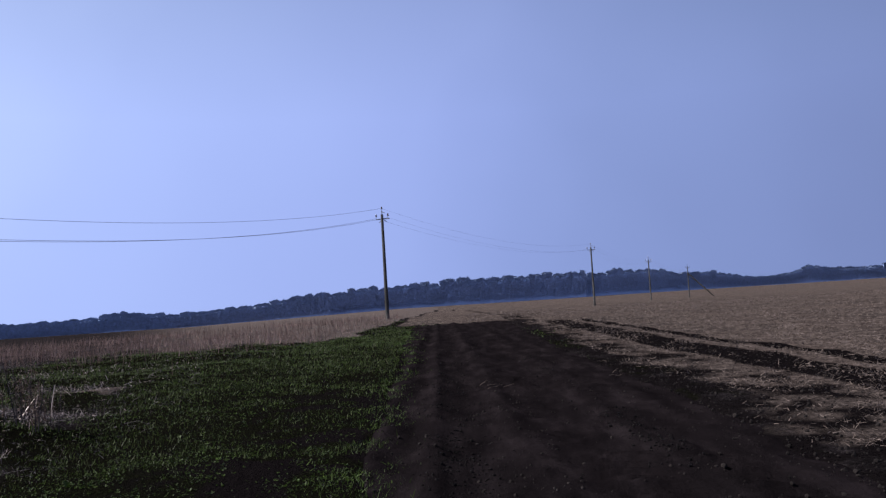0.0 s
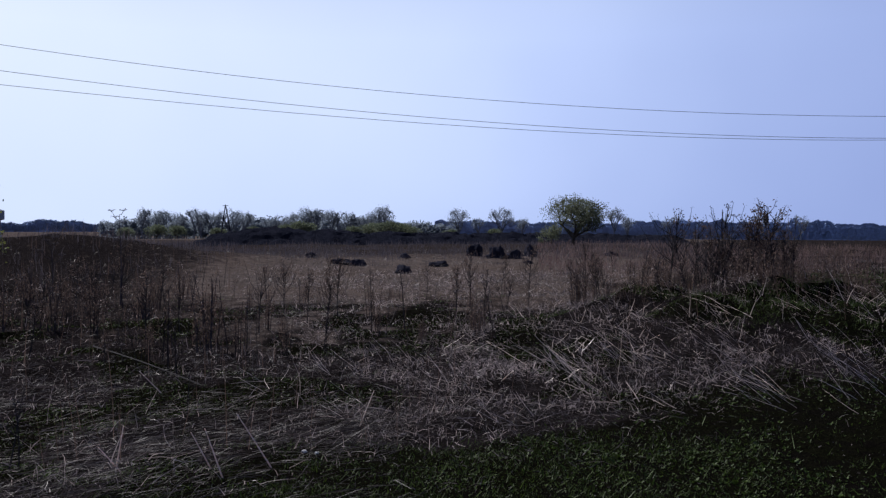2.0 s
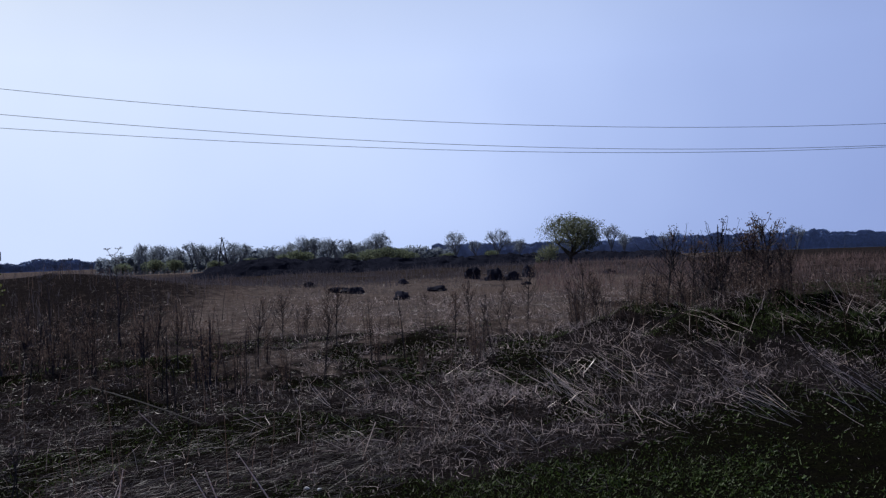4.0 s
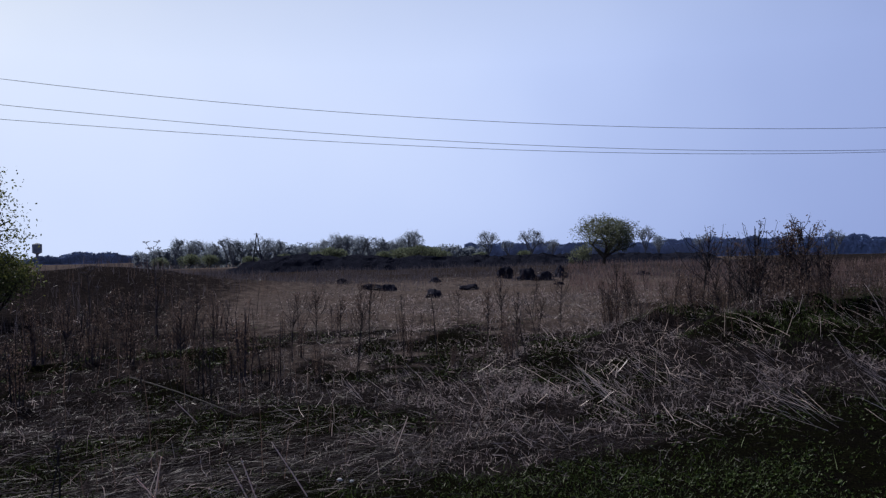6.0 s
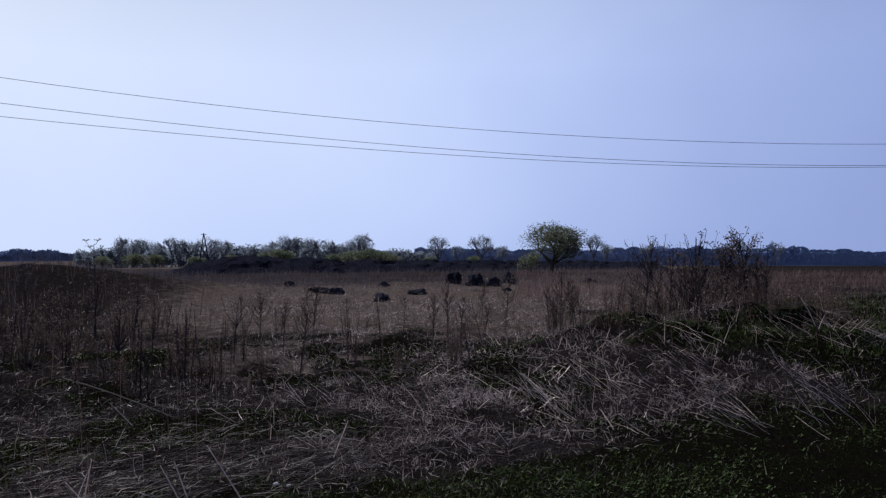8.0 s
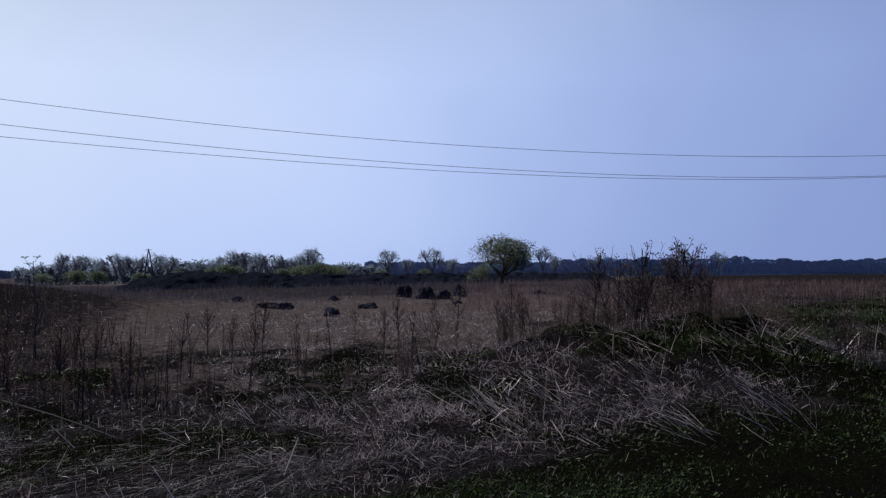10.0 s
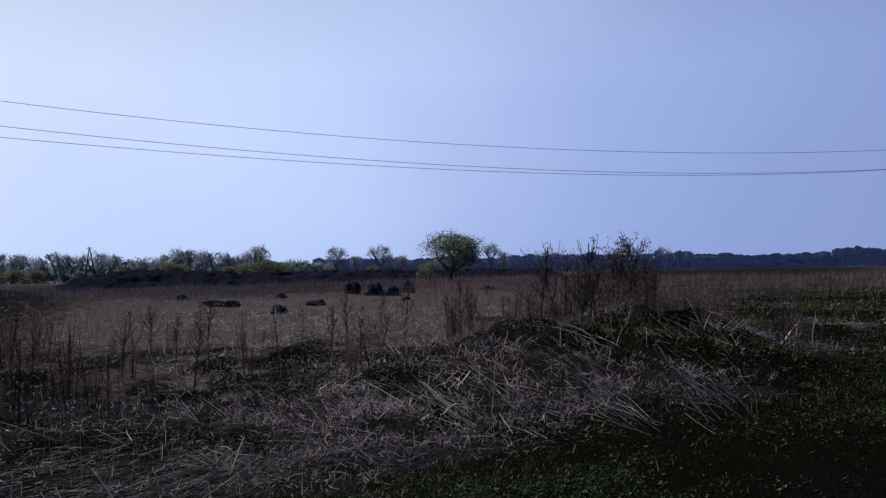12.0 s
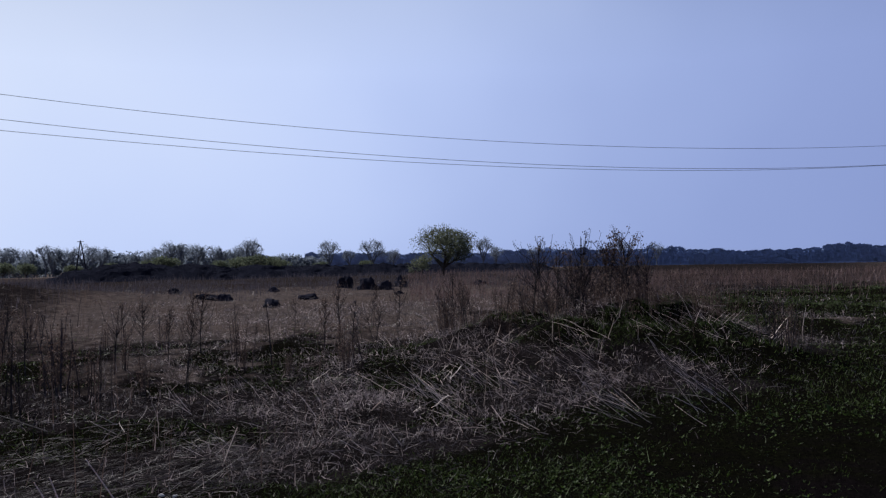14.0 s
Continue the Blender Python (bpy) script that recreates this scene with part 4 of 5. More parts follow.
# rows of broken lumps that the tyre lugs have thrown up
cy = 3.5 + RNG.gamma(2.0, 4.0, 2600)
cy = cy - (cy % 0.16) + RNG.normal(0, 0.025, 2600)
cx = np.where(RNG.random(2600) < 0.55, 0.5, 2.65) + RNG.normal(0, 0.17, 2600) - 0.006 * cy
lug = vn(cx, cy, 1.3, 90) > 0.42
crumbs("tread_lumps", cx[lug], cy[lug], (RNG.gamma(2.0, 0.0032, 2600) + 0.003)[lug], road_height, M_LUMP, "dark crumbled soil lumps in the tyre tracks")
cy = np.exp(RNG.uniform(np.log(6), np.log(60), 5000))
cx = road_right(cy) - 0.1 + RNG.gamma(1.3, 2.2, 5000)
crumbs("field_clods", cx, cy, RNG.gamma(2.0, 0.0048, 5000) + 0.004, height, M_CLOD, "dark soil clods between the stubble")

# ---- standing dry weeds, one by one ----
def weed_kind(h, twigs, spread, rng, heads):
    """A stem with side twigs that rise, and small dry seed heads."""
    lean = rng.normal(0, 0.06, 2)
    s = np.linspace(0, 1, 7)
    stem = np.stack([lean[0] * h * s ** 2 + 0.01 * np.sin(5 * s), lean[1] * h * s ** 2, h * s - 0.04], 1)
    sv = tube(stem, 0.0095 * (1 - 0.7 * s) * (0.8 + 0.4 * h), 4)
    parts, tips = [], []
    for k in range(twigs):
        u = rng.uniform(0.3, 0.97)
        a = rng.uniform(0, 6.28)
        ln = h * rng.uniform(0.12, 0.34) * (1.15 - u) * 1.9 * spread
        b = np.array([np.interp(u, s, stem[:, c]) for c in range(3)])
        e = b + ln * np.array([np.sin(a) * 0.55, np.cos(a) * 0.55, 0.85])
        m = (b + e) / 2 + ln * 0.10 * np.array([np.sin(a), np.cos(a), -0.5])
        parts.append(tube(np.stack([b, m, e]), np.array([0.005, 0.004, 0.0025]), 3))
        tips += [e, (m + e) / 2]
    tw = merge(parts)
    p = np.array(tips).repeat(heads, 0) + rng.normal(0, 0.02, (len(tips) * heads, 3))
    return sv, tw, leaf_quads(p, 0.022)


WRNG = np.random.default_rng(21)
KINDS = []
for k, (h, tw, sp, hd) in enumerate([(1.0, 16, 0.8, 2), (1.0, 26, 1.0, 4), (1.0, 9, 0.6, 1), (1.0, 20, 1.3, 4), (1.0, 5, 0.4, 0), (1.0, 32, 1.1, 4), (1.0, 12, 1.5, 2), (1.0, 22, 0.7, 6)]):
    sv, tv, hv = weed_kind(h, tw, sp, WRNG, hd)
    root = link("dry_weed", *sv, M_STEM)
    tagged(link("twig_spray", *tv, M_STEM, root), kind="stuff")
    if hd:
        tagged(link("seed_spray", *hv, M_DRYLEAF if k % 2 else M_WEED, root, "dry brown seed heads"), kind="stuff")
    KINDS.append(tagged(root, "bare dry brown weed stalk with side twigs, standing in dead grass", "weed", "standing dry weeds"))

SPOTS = [(-9.71, 7.01, 1.17, 0), (-11.91, 8.34, 1.0, 2), (-11.34, 6.05, 0.84, 3), (-12.92, 6.25, 0.79, 2), (-10.98, 6.45, 0.78, 0),
         (-14.29, 5.84, 0.9, 0), (-11.59, 4.32, 0.81, 7), (-10.93, 7.36, 0.65, 1), (-9.3, 8.9, 0.6, 5), (-8.9, 9.2, 0.5, 1),
         (-12.2, 9.4, 0.7, 5), (-10.9, 10.18, 1.17, 3), (-10.42, 9.9, 0.99, 5)]
SPOTS += [(-11.12, 10.23, 0.96, 1), (-9.12, 9.76, 0.63, 7), (-9.32, 9.87, 0.51, 7), (-14.81, 12.1, 1.19, 3), (-10.56, 10.53, 0.61, 2), (-6.96, 1.93, 0.47, 4), (-6.03, 0.52, 0.54, 2), (-5.99, 0.57, 0.58, 0),
          (-9.81, 2.2, 0.56, 2), (-10.03, 2.6, 0.91, 2), (-9.79, 4.01, 0.39, 7), (-13.74, 1.88, 0.77, 5)]
SPOTS += [(-6.83, 6.49, 0.31, 4), (-6.07, 7.42, 0.5, 2), (-18.47, 8.77, 0.85, 1), (-13.21, 5.7, 0.69, 0), (-12.62, 2.24, 0.8, 5), (-13.63, 1.08, 0.85, 1), (-11.0, 1.22, 0.69, 5), (-10.12, 0.61, 0.7, 1),
          (-17.22, 2.78, 0.96, 5), (-16.54, 3.49, 1.17, 3), (-15.03, 3.75, 0.96, 1)]
SPOTS += [(-12.81, 7.39, 0.61, 2), (-11.62, 8.64, 0.6, 0), (-5.35, 10.9, 0.95, 2), (-5.25, 10.85, 0.7, 6), (-4.92, 10.6, 0.75, 4), (-5.05, 10.8, 0.5, 0), (-5.3, 11.3, 0.8, 2), (-5.1, 11.45, 0.6, 4), (-4.8, 10.9, 0.55, 2)]
SPOTS += [(-8.09, 10.95, 1.2, 7), (-8.79, 10.50, 1.15, 1), (-7.69, 10.85, 1.1, 3), (-9.09, 10.45, 1.05, 6), (-8.59, 10.75, 1.1, 5), (-7.89, 10.75, 0.95, 0), (-8.34, 10.45, 1.0, 3), (-7.34, 10.75, 0.8, 1), (-8.54, 10.85, 1.3, 6), (-8.24, 10.95, 1.25, 0), (-7.49, 11.05, 1.2, 6), (-8.94, 10.75, 1.2, 2), (-7.94, 11.05, 1.3, 3)]
for k in range(52):
    a, b = WRNG.normal(-0.1, 0.62), WRNG.normal(0.25, 0.55)
    SPOTS.append((MX + 0.8 * a - 0.6 * b, MY + 0.6 * a + 0.8 * b, WRNG.uniform(0.45, 0.85) * (1.2 if k % 9 == 0 else 1), int(WRNG.integers(0, 8))))
for k in range(34):
    a, b = WRNG.normal(-0.3, 1.25), WRNG.normal(0.4, 0.7)
    SPOTS.append((MX + 0.8 * a - 0.6 * b, MY + 0.6 * a + 0.8 * b, WRNG.uniform(0.25, 0.5), int(WRNG.choice([1, 3, 5, 7]))))
for k in range(55):
    r, a = math.exp(WRNG.uniform(math.log(9), math.log(26))), radians(WRNG.uniform(-89, -63))
    SPOTS.append((r * math.sin(a), r * math.cos(a), WRNG.uniform(0.4, 0.95), int(WRNG.integers(0, 8))))
for k in range(45):
    r, a = math.exp(WRNG.uniform(math.log(12), math.log(34))), radians(WRNG.uniform(-61, -26))
    SPOTS.append((r * math.sin(a), r * math.cos(a), WRNG.uniform(0.35, 0.85), int(WRNG.integers(0, 8))))
SPOTS += [(-8.86, 10.00, 1.2, 3), (-8.69, 10.25, 1.3, 6), (-8.39, 10.55, 1.5, 0), (-8.29, 10.60, 1.35, 6), (-7.99, 10.75, 1.45, 7), (-7.64, 10.90, 1.35, 3)]
for i, (x, y, h, k) in enumerate(SPOTS):
    m = pose(x, y, float(height(x, y)), 9 * math.sin(i * 2.3), 9 * math.sin(i * 3.7), 61 * i) @ Matrix.Diagonal((h, h, h, 1))
    if i < 8:
        KINDS[i].matrix_world = pose(x, y, float(height(x, y)), 0, 0, 61 * i)
    else:
        o = copy_thing(KINDS[k], m)
        o.scale = (h, h, h)

# tall umbel weed on the hump side
def umbel(x, y, h):
    rng = np.random.default_rng(5)
    root = new("umbel_weed")
    s = np.linspace(0, 1, 8)
    st_ = np.stack([0.06 * s ** 2, 0.02 * np.sin(4 * s), h * s], 1)
    link("stem", *tube(st_, 0.014 * (1 - 0.6 * s), 5), M_WEED, root)
    for k, (u, a) in enumerate([(0.62, 0.5), (0.7, 3.4), (0.8, 5.2), (0.86, 2.2), (0.93, 4.1), (1.0, 0.0)]):
        b = np.array([np.interp(u, s, st_[:, c]) for c in range(3)])
        e = b + (0.27 if u < 1 else 0.10) * np.array([0.75 * math.sin(a), 0.75 * math.cos(a), 0.7])
        rays = [tube(np.stack([b, (b + e) / 2 + [0, 0, -0.03], e]), np.array([0.006, 0.005, 0.004]), 4)]
        for j in range(7):
            q = e + 0.06 * np.array([math.sin(j * 0.9), math.cos(j * 0.9), 0.55])
            rays.append(tube(np.stack([e, (e + q) / 2, q]), np.array([0.003, 0.003, 0.002]), 3))
            rays.append(leaf_quads(q + rng.normal(0, 0.010, (3, 3)), 0.024))
        link("umbel", *merge(rays), M_WEED, root, "dry brown seed umbel")
    root.matrix_world = pose(x, y, float(height(x, y)))
    return tagged(root, "tall bare umbel weed with dry seed heads, above brown weeds", "weed")


umbel(-17.4, 3.63, 1.8)
umbel(-19.0, 2.6, 1.3)
umbel(-8.1, 10.9, 1.1)

# ---- thick dark weed clumps ----
def clump_kind(seed, stems, spread):
    """Many stems out of one root, with fine side twigs and withered leaves that merge into a dark mass."""
    rng = np.random.default_rng(seed)
    root = new("weed_clump")
    fuzz = []
    for k in range(stems):
        a, lean, h = rng.uniform(0, 6.28), abs(rng.normal(0, spread)), rng.uniform(0.55, 1.0)
        b = np.array([math.sin(a), math.cos(a), 0]) * rng.uniform(0.0, 0.16)
        s = np.linspace(0, 1, 6)
        pts = b + np.stack([math.sin(a) * lean * h * s ** 1.4, math.cos(a) * lean * h * s ** 1.4, h * s - 0.03], 1)
        link("stem", *tube(pts, 0.009 * (1 - 0.6 * s), 4), M_STEM if stems < 10 else M_WEED, root)
        m = 26
        u = rng.uniform(0.2, 1.0, m)
        p = np.stack([np.interp(u, s, pts[:, c]) for c in range(3)], 1)
        fuzz.append(blades(p, rng.uniform(0, 6.28, m), rng.uniform(0.5, 1.3, m), rng.uniform(0.05, 0.17, m) * (1.2 - 0.6 * u), np.full(m, 0.005), rng.uniform(-0.2, 0.5, m), 2))
        q = p.repeat(2, 0) + rng.normal(0, 0.035, (2 * m, 3))
        fuzz.append(leaf_quads(q[q[:, 2] > 0.1], 0.026))
    tagged(link("twig_spray", *merge([(v, f) for v, f in fuzz]), M_DRYLEAF, root, "fine brown twigs with withered leaves"), kind="stuff")
    return tagged(root, "dense dark brown clump of many-stemmed dry weeds on the meadow", "weed", "weed clumps")


CLUMPS = [clump_kind(70, 9, 0.2), clump_kind(71, 13, 0.28), clump_kind(72, 6, 0.16)]
CLUMP_SPOTS = [(-10.9, 3.35, 1.15, 1), (-10.5, 3.6, 0.85, 2), (-9.95, 4.08, 0.65, 2), (-10.9, 5.95, 0.8, 2), (-9.6, 5.9, 0.42, 1), (-9.65, 6.9, 0.6, 1), (-9.9, 7.0, 0.75, 2),
               (-10.1, 9.25, 0.85, 1), (-10.4, 9.5, 0.7, 0), (-9.9, 10.4, 0.7, 2), (-12.6, 2.25, 0.8, 0), (-13.1, 1.8, 0.85, 1), (-13.7, 1.1, 0.95, 1), (-10.1, 2.35, 0.6, 2), (-10.2, 0.6, 0.85, 0), (-10.5, 0.3, 0.7, 1),
               (-12.3, 6.6, 0.75, 2), (-12.0, 4.6, 0.7, 2), (-14.6, 3.4, 0.9, 1), (-15.6, 2.4, 0.9, 0), (-16.8, 4.2, 0.85, 1), (-14.9, 5.4, 0.6, 2), (-17.8, 2.0, 0.9, 1), (-13.9, 4.3, 0.6, 0), (-18.6, 5.2, 0.9, 1), (-12.4, 0.4, 0.8, 1), (-5.33, 10.87, 0.95, 2), (-4.92, 10.55, 0.75, 2), (-5.1, 11.3, 0.7, 2)]
for i, (x, y, h, k) in enumerate(CLUMP_SPOTS):
    m = pose(x, y, float(height(x, y)), 0, 0, 83 * i)
    o = CLUMPS[k] if k not in [c[3] for c in CLUMP_SPOTS[:i]] else copy_thing(CLUMPS[k], m)
    o.matrix_world = m
    o.scale = (h * 0.9, h * 0.9, h)

# ---- pale straw bundles and single stalks ----
def bundle(x, y, n, az, ln, el, rng, stand=0, thick=1.0, fan=0.55, material=M_STALK):
    root = new("straw_bundle")
    for k in range(n):
        a = az + rng.normal(0, fan)
        b = np.array([rng.normal(0, 0.16), rng.normal(0, 0.16), rng.uniform(0.02, 0.1)])
        e = el + abs(rng.normal(0, 0.22)) + (0.9 if k < stand else 0)
        L = ln * rng.uniform(0.4, 1.1)
        pts = [b]
        for q in range(5):
            a += rng.normal(0, 0.05) + (rng.normal(0, 0.6) if rng.random() < 0.06 else 0)
            e += rng.normal(-0.02, 0.06)
            pts.append(pts[-1] + L / 5 * np.array([math.sin(a) * math.cos(e), math.cos(a) * math.cos(e), math.sin(e)]))
        pts = np.array(pts)
        gz = height(pts[:, 0] + x, pts[:, 1] + y) - float(height(x, y))
        pts[:, 2] = np.maximum(pts[:, 2], gz + 0.02)
        link("stalk", *folded(pts, np.array([0.0034, 0.0034, 0.0032, 0.003, 0.0026, 0.0014]) * thick * rng.uniform(0.8, 1.7)), material, root)
    root.matrix_world = pose(x, y, float(height(x, y)))
    return tagged(root, "fan of pale broken straw stalks lying on dead grass", "straw", "straw bundles")


BR = np.random.default_rng(9)
bundle(-4.15, 7.15, 8, -2.5, 0.5, 0.6, BR, 0, 1.1, 0.3)
bundle(-4.1, 7.65, 2, -2.9, 0.42, 0.5, BR, 2, 1.3)
bundle(-5.25, 11.3, 5, 0.4, 0.45, 0.3, BR, 3, 1.3)
for k, (x, y) in enumerate([(-6.57, 6.08), (-7.27, 7.7), (-6.71, 8.37), (-8.31, 7.24), (-9.93, 8.13), (-4.85, 6.38), (-5.62, 4.27), (-7.69, 11.62), (-6.25, 7.03), (-8.21, 8.18), (-8.63, 6.1), (-7.09, 4.42), (-8.35, 3.89), (-8.52, 4.86), (-6.58, 3.37), (-5.47, 6.45), (-7.57, 2.91), (-6.3, 9.6), (-5.9, 10.4), (-7.0, 6.6), (-7.6, 7.0), (-5.9, 7.9)]):
    bundle(x, y, 5, BR.choice([-2.3, -2.0, -2.6, -1.8, 1.6]) + BR.normal(0, 0.3), BR.uniform(0.2, 0.5), BR.uniform(0.15, 0.5), BR, 0, 0.68, 0.35)
for k in range(15):
    x, y = -6.9 + BR.normal(0, 1.2), 7.1 + BR.normal(0, 0.9)
    if x < -4.9:
        bundle(x, y, int(BR.integers(4, 10)), BR.choice([-2.5, -2.3, -2.6, -2.8, 2.0, 0.6]) + BR.normal(0, 0.25), BR.uniform(0.2, 0.45), BR.uniform(0.15, 0.6), BR, int(k % 5 == 0), 0.7, 0.4)


# the long pale fans that lean to the sunny side
for x, y, n, ln, el in [(-4.55, 7.8, 11, 0.85, 0.55), (-4.65, 8.35, 4, 0.75, 0.8), (-6.6, 6.95, 9, 0.8, 0.4), (-5.8, 5.7, 10, 0.85, 0.42), (-4.45, 6.4, 8, 0.7, 0.35), (-6.8, 8.9, 8, 0.9, 0.2), (-5.3, 8.6, 6, 0.7, 0.6), (-4.7, 5.5, 4, 0.7, 0.4),
                        (-6.2, 9.75, 7, 0.7, 0.5), (-6.76, 5.94, 9, 0.8, 0.5), (-7.45, 7.7, 10, 0.85, 0.3), (-6.4, 8.2, 9, 0.8, 0.45), (-4.83, 6.85, 8, 0.7, 0.4), (-8.1, 3.76, 6, 0.6, 0.4), (-6.05, 10.3, 8, 0.7, 0.35), (-5.75, 10.7, 8, 0.7, 0.3), (-5.5, 10.1, 6, 0.6, 0.4)]:
    bundle(x, y, n, -2.05 + BR.normal(0, 0.2), ln * 0.75, el, BR, int(n > 8), 0.72, 0.22)

for k in range(16):
    u, w = BR.uniform(-2.2, 2.6), BR.uniform(-2.1, -0.4)
    bundle(MX + 0.8 * u - 0.6 * w, MY + 0.6 * u + 0.8 * w, int(BR.integers(2, 6)), BR.choice([-2.5, -2.0, 2.2, 1.8]) + BR.normal(0, 0.4), BR.uniform(0.2, 0.4), BR.uniform(0.1, 0.9), BR, int(k % 4 == 0), 0.65, 0.6)


def stalk(x, y, az, el, ln, rad, material, label):
    s = np.linspace(0, 1, 5)
    d = np.array([math.sin(az) * math.cos(el), math.cos(az) * math.cos(el), math.sin(el)])
    pts = np.outer(s * ln, d)
    pts[:, 2] -= 0.03 * ln * s ** 2
    ob = link("dry_stalk", *tube(pts, rad * (1 - 0.5 * s), 5), material)
    ob.matrix_world = pose(x, y, float(height(x, y)) - 0.01)
    return tagged(ob, label, "stalk", "single dry stalks")


for x, y, az, el, ln in [(-5.27, 1.67, -2.59, 1.25, 0.36), (-5.5, 1.67, -2.59, 1.1, 0.3), (-5.75, 1.11, 0.55, 1.4, 0.34), (-5.73, 1.15, -2.6, 0.88, 0.24), (-5.41, 2.06, -2.59, 1.03, 0.47), (-8.23, 2.06, -2.5, 0.8, 0.33), (-6.3, 3.2, 0.4, 1.2, 0.35), (-6.9, 5.2, 2.0, 0.4, 0.5)]:
    stalk(x, y, az, el, ln, 0.0056, M_STALK, "single pale leaning stalk rising from matted dead grass")
stalk(-10.71, 1.89, radians(82.4), 0.02, 3.0, 0.010, M_STEM, "long dark fallen stalk lying on dead grass").location.z += 0.12

bm = ico(3, 0.021, 0.014, 0.006, 0.9, 2)
ob = part("paper_scrap", bm, M_PAPER)
ob.matrix_world = pose(-5.43, 2.31, float(height(-5.43, 2.31)) + 0.06, 10, 14, 30)
tagged(ob, "small crumpled white scrap lying on the dead grass", "litter")
ob = part("paper_scrap", ico(6, 0.016, 0.012, 0.007, 0.9, 2), M_PAPER)
ob.matrix_world = pose(-5.36, 2.37, float(height(-5.36, 2.37)) + 0.05, 25, 0, 80)
tagged(ob, "small crumpled white scrap lying on the dead grass", "litter")

# straw wisp and clods on the track
bundle(1.25, 14.4, 5, 1.7, 0.22, 0.05, BR, 0, 1.1, 0.8, M_STUB)
bundle(3.6, 15.2, 4, 1.2, 0.2, 0.05, BR, 0, 1.1, 0.8, M_STUB)

# ---- trees ----
def tree_parts(h, crown_r, crown_z, trunk_r, limbs, n_leaf, leaf, rng, flat=0.8, fork=0.25, spread=0.7):
    """Trunk, limbs and twigs as tubes; leaves in clumps about the twig ends."""
    tubes, ends = [], []

    def grow(p, d, ln, rad, level):
        k = 4
        pts = [p]
        for q in range(k):
            d = d + rng.normal(0, 0.13, 3) + np.array([0, 0, 0.05])
            d /= np.linalg.norm(d)
            pts.append(pts[-1] + d * ln / k)
        pts = np.array(pts)
        tubes.append(tube(pts, np.linspace(rad, rad * 0.55, k + 1), 5 if level < 2 else 3))
        if level == 3:
            ends.append(pts[-1])
            ends.append(pts[2])
            return
        for q in range(limbs if level == 0 else 3):
            u = rng.uniform(0.55, 1.0) if level else rng.uniform(0.75, 1.0)
            a = rng.uniform(0, 6.28)
            nd = d * 0.75 + spread * np.array([math.sin(a), math.cos(a), rng.uniform(-0.15, 0.5)])
            nd /= np.linalg.norm(nd)
            b = pts[0] + (pts[-1] - pts[0]) * u if level else pts[min(4, 3 + (q % 2))]
            grow(b, nd, ln * rng.uniform(0.6, 0.85) if level else h * rng.uniform(0.25, 0.36), rad * 0.55, level + 1)
    grow(np.array([0, 0, -0.2]), np.array([rng.normal(0, 0.08), rng.normal(0, 0.08), 1.0]), h * fork, trunk_r, 0)
    ends = np.array(ends)
    c = np.array([0, 0, crown_z])
    q = (ends - c) / np.array([crown_r, crown_r, crown_r * flat])
    m = np.linalg.norm(q, axis=1)
    ends = np.where((m > 1)[:, None], c + (ends - c) / np.maximum(m, 1)[:, None], ends)
    p = ends[rng.integers(0, len(ends), n_leaf)] + np.clip(rng.normal(0, crown_r * 0.14, (n_leaf, 3)), -crown_r * 0.24, crown_r * 0.24) * np.array([1, 1, 0.8])
    k = np.array([crown_r / np.percentile(np.hypot(p[:, 0], p[:, 1]), 97), 0, h / np.percentile(p[:, 2], 99.3)])
    k[1] = k[0]
    tv, tf = merge(tubes[1:])
    c[2] = min(crown_z, h * 0.75)
    rad = np.array([crown_r, crown_r, max(h - c[2], crown_r * flat * 0.8)])

    def dome(v_):
        """Keeps what reaches past the lumpy outline of the crown inside it."""
        w = (v_ - c) / rad
        m_ = np.linalg.norm(w, axis=1) + 1e-6
        d_ = w / m_[:, None]
        lim = 0.72 + 0.46 * vn(d_[:, 0] * 2.2 + d_[:, 2] * 1.3, d_[:, 1] * 2.2 + 5, 0.55, 70)
        return np.where((m_ > lim)[:, None], c + d_ * rad * (lim * RNG.uniform(0.82, 1.0, len(m_)))[:, None], v_)
    return (tubes[0][0] * k, tubes[0][1]), leaf_quads(dome(p * k), leaf), (np.where((tv * k)[:, 2:3] > c[2], dome(tv * k), tv * k), tf)


def tree(name, x, y, turn, parts_, leaf_mat, label, group="", category="tree"):
    root = new(name)
    link("trunk", *parts_[0], M_BARK, root)
    tagged(link("branchwork", *parts_[2], M_BARK, root), kind="stuff")
    tagged(link("crown", *parts_[1], leaf_mat, root), kind="stuff")
    root.matrix_world = pose(x, y, float(height(x, y)), 0, 0, turn)
    return tagged(root, label, category, group)


TR = np.random.default_rng(31)
tree("apple_tree", -51.3, 46.9, 20, tree_parts(4.35, 3.2, 2.55, 0.13, 9, 11000, 0.11, TR, 0.72, 0.2, 1.0), M_LEAF, "round wild apple tree in fresh pale leaf at the meadow edge")
tree("shrub", -53.6, 46.6, 50, tree_parts(1.9, 1.3, 0.9, 0.05, 6, 1200, 0.12, TR, 0.8, 0.15, 0.9), M_LEAF, "low green shrub growing beside the apple tree", category="shrub")
tree("willow", -26.6, 0.1, 0, tree_parts(5.4, 2.8, 1.9, 0.09, 11, 22000, 0.075, TR, 1.3, 0.16, 0.8), M_LEAF_Y, "leafing willow with thin drooping twigs among brown weeds")
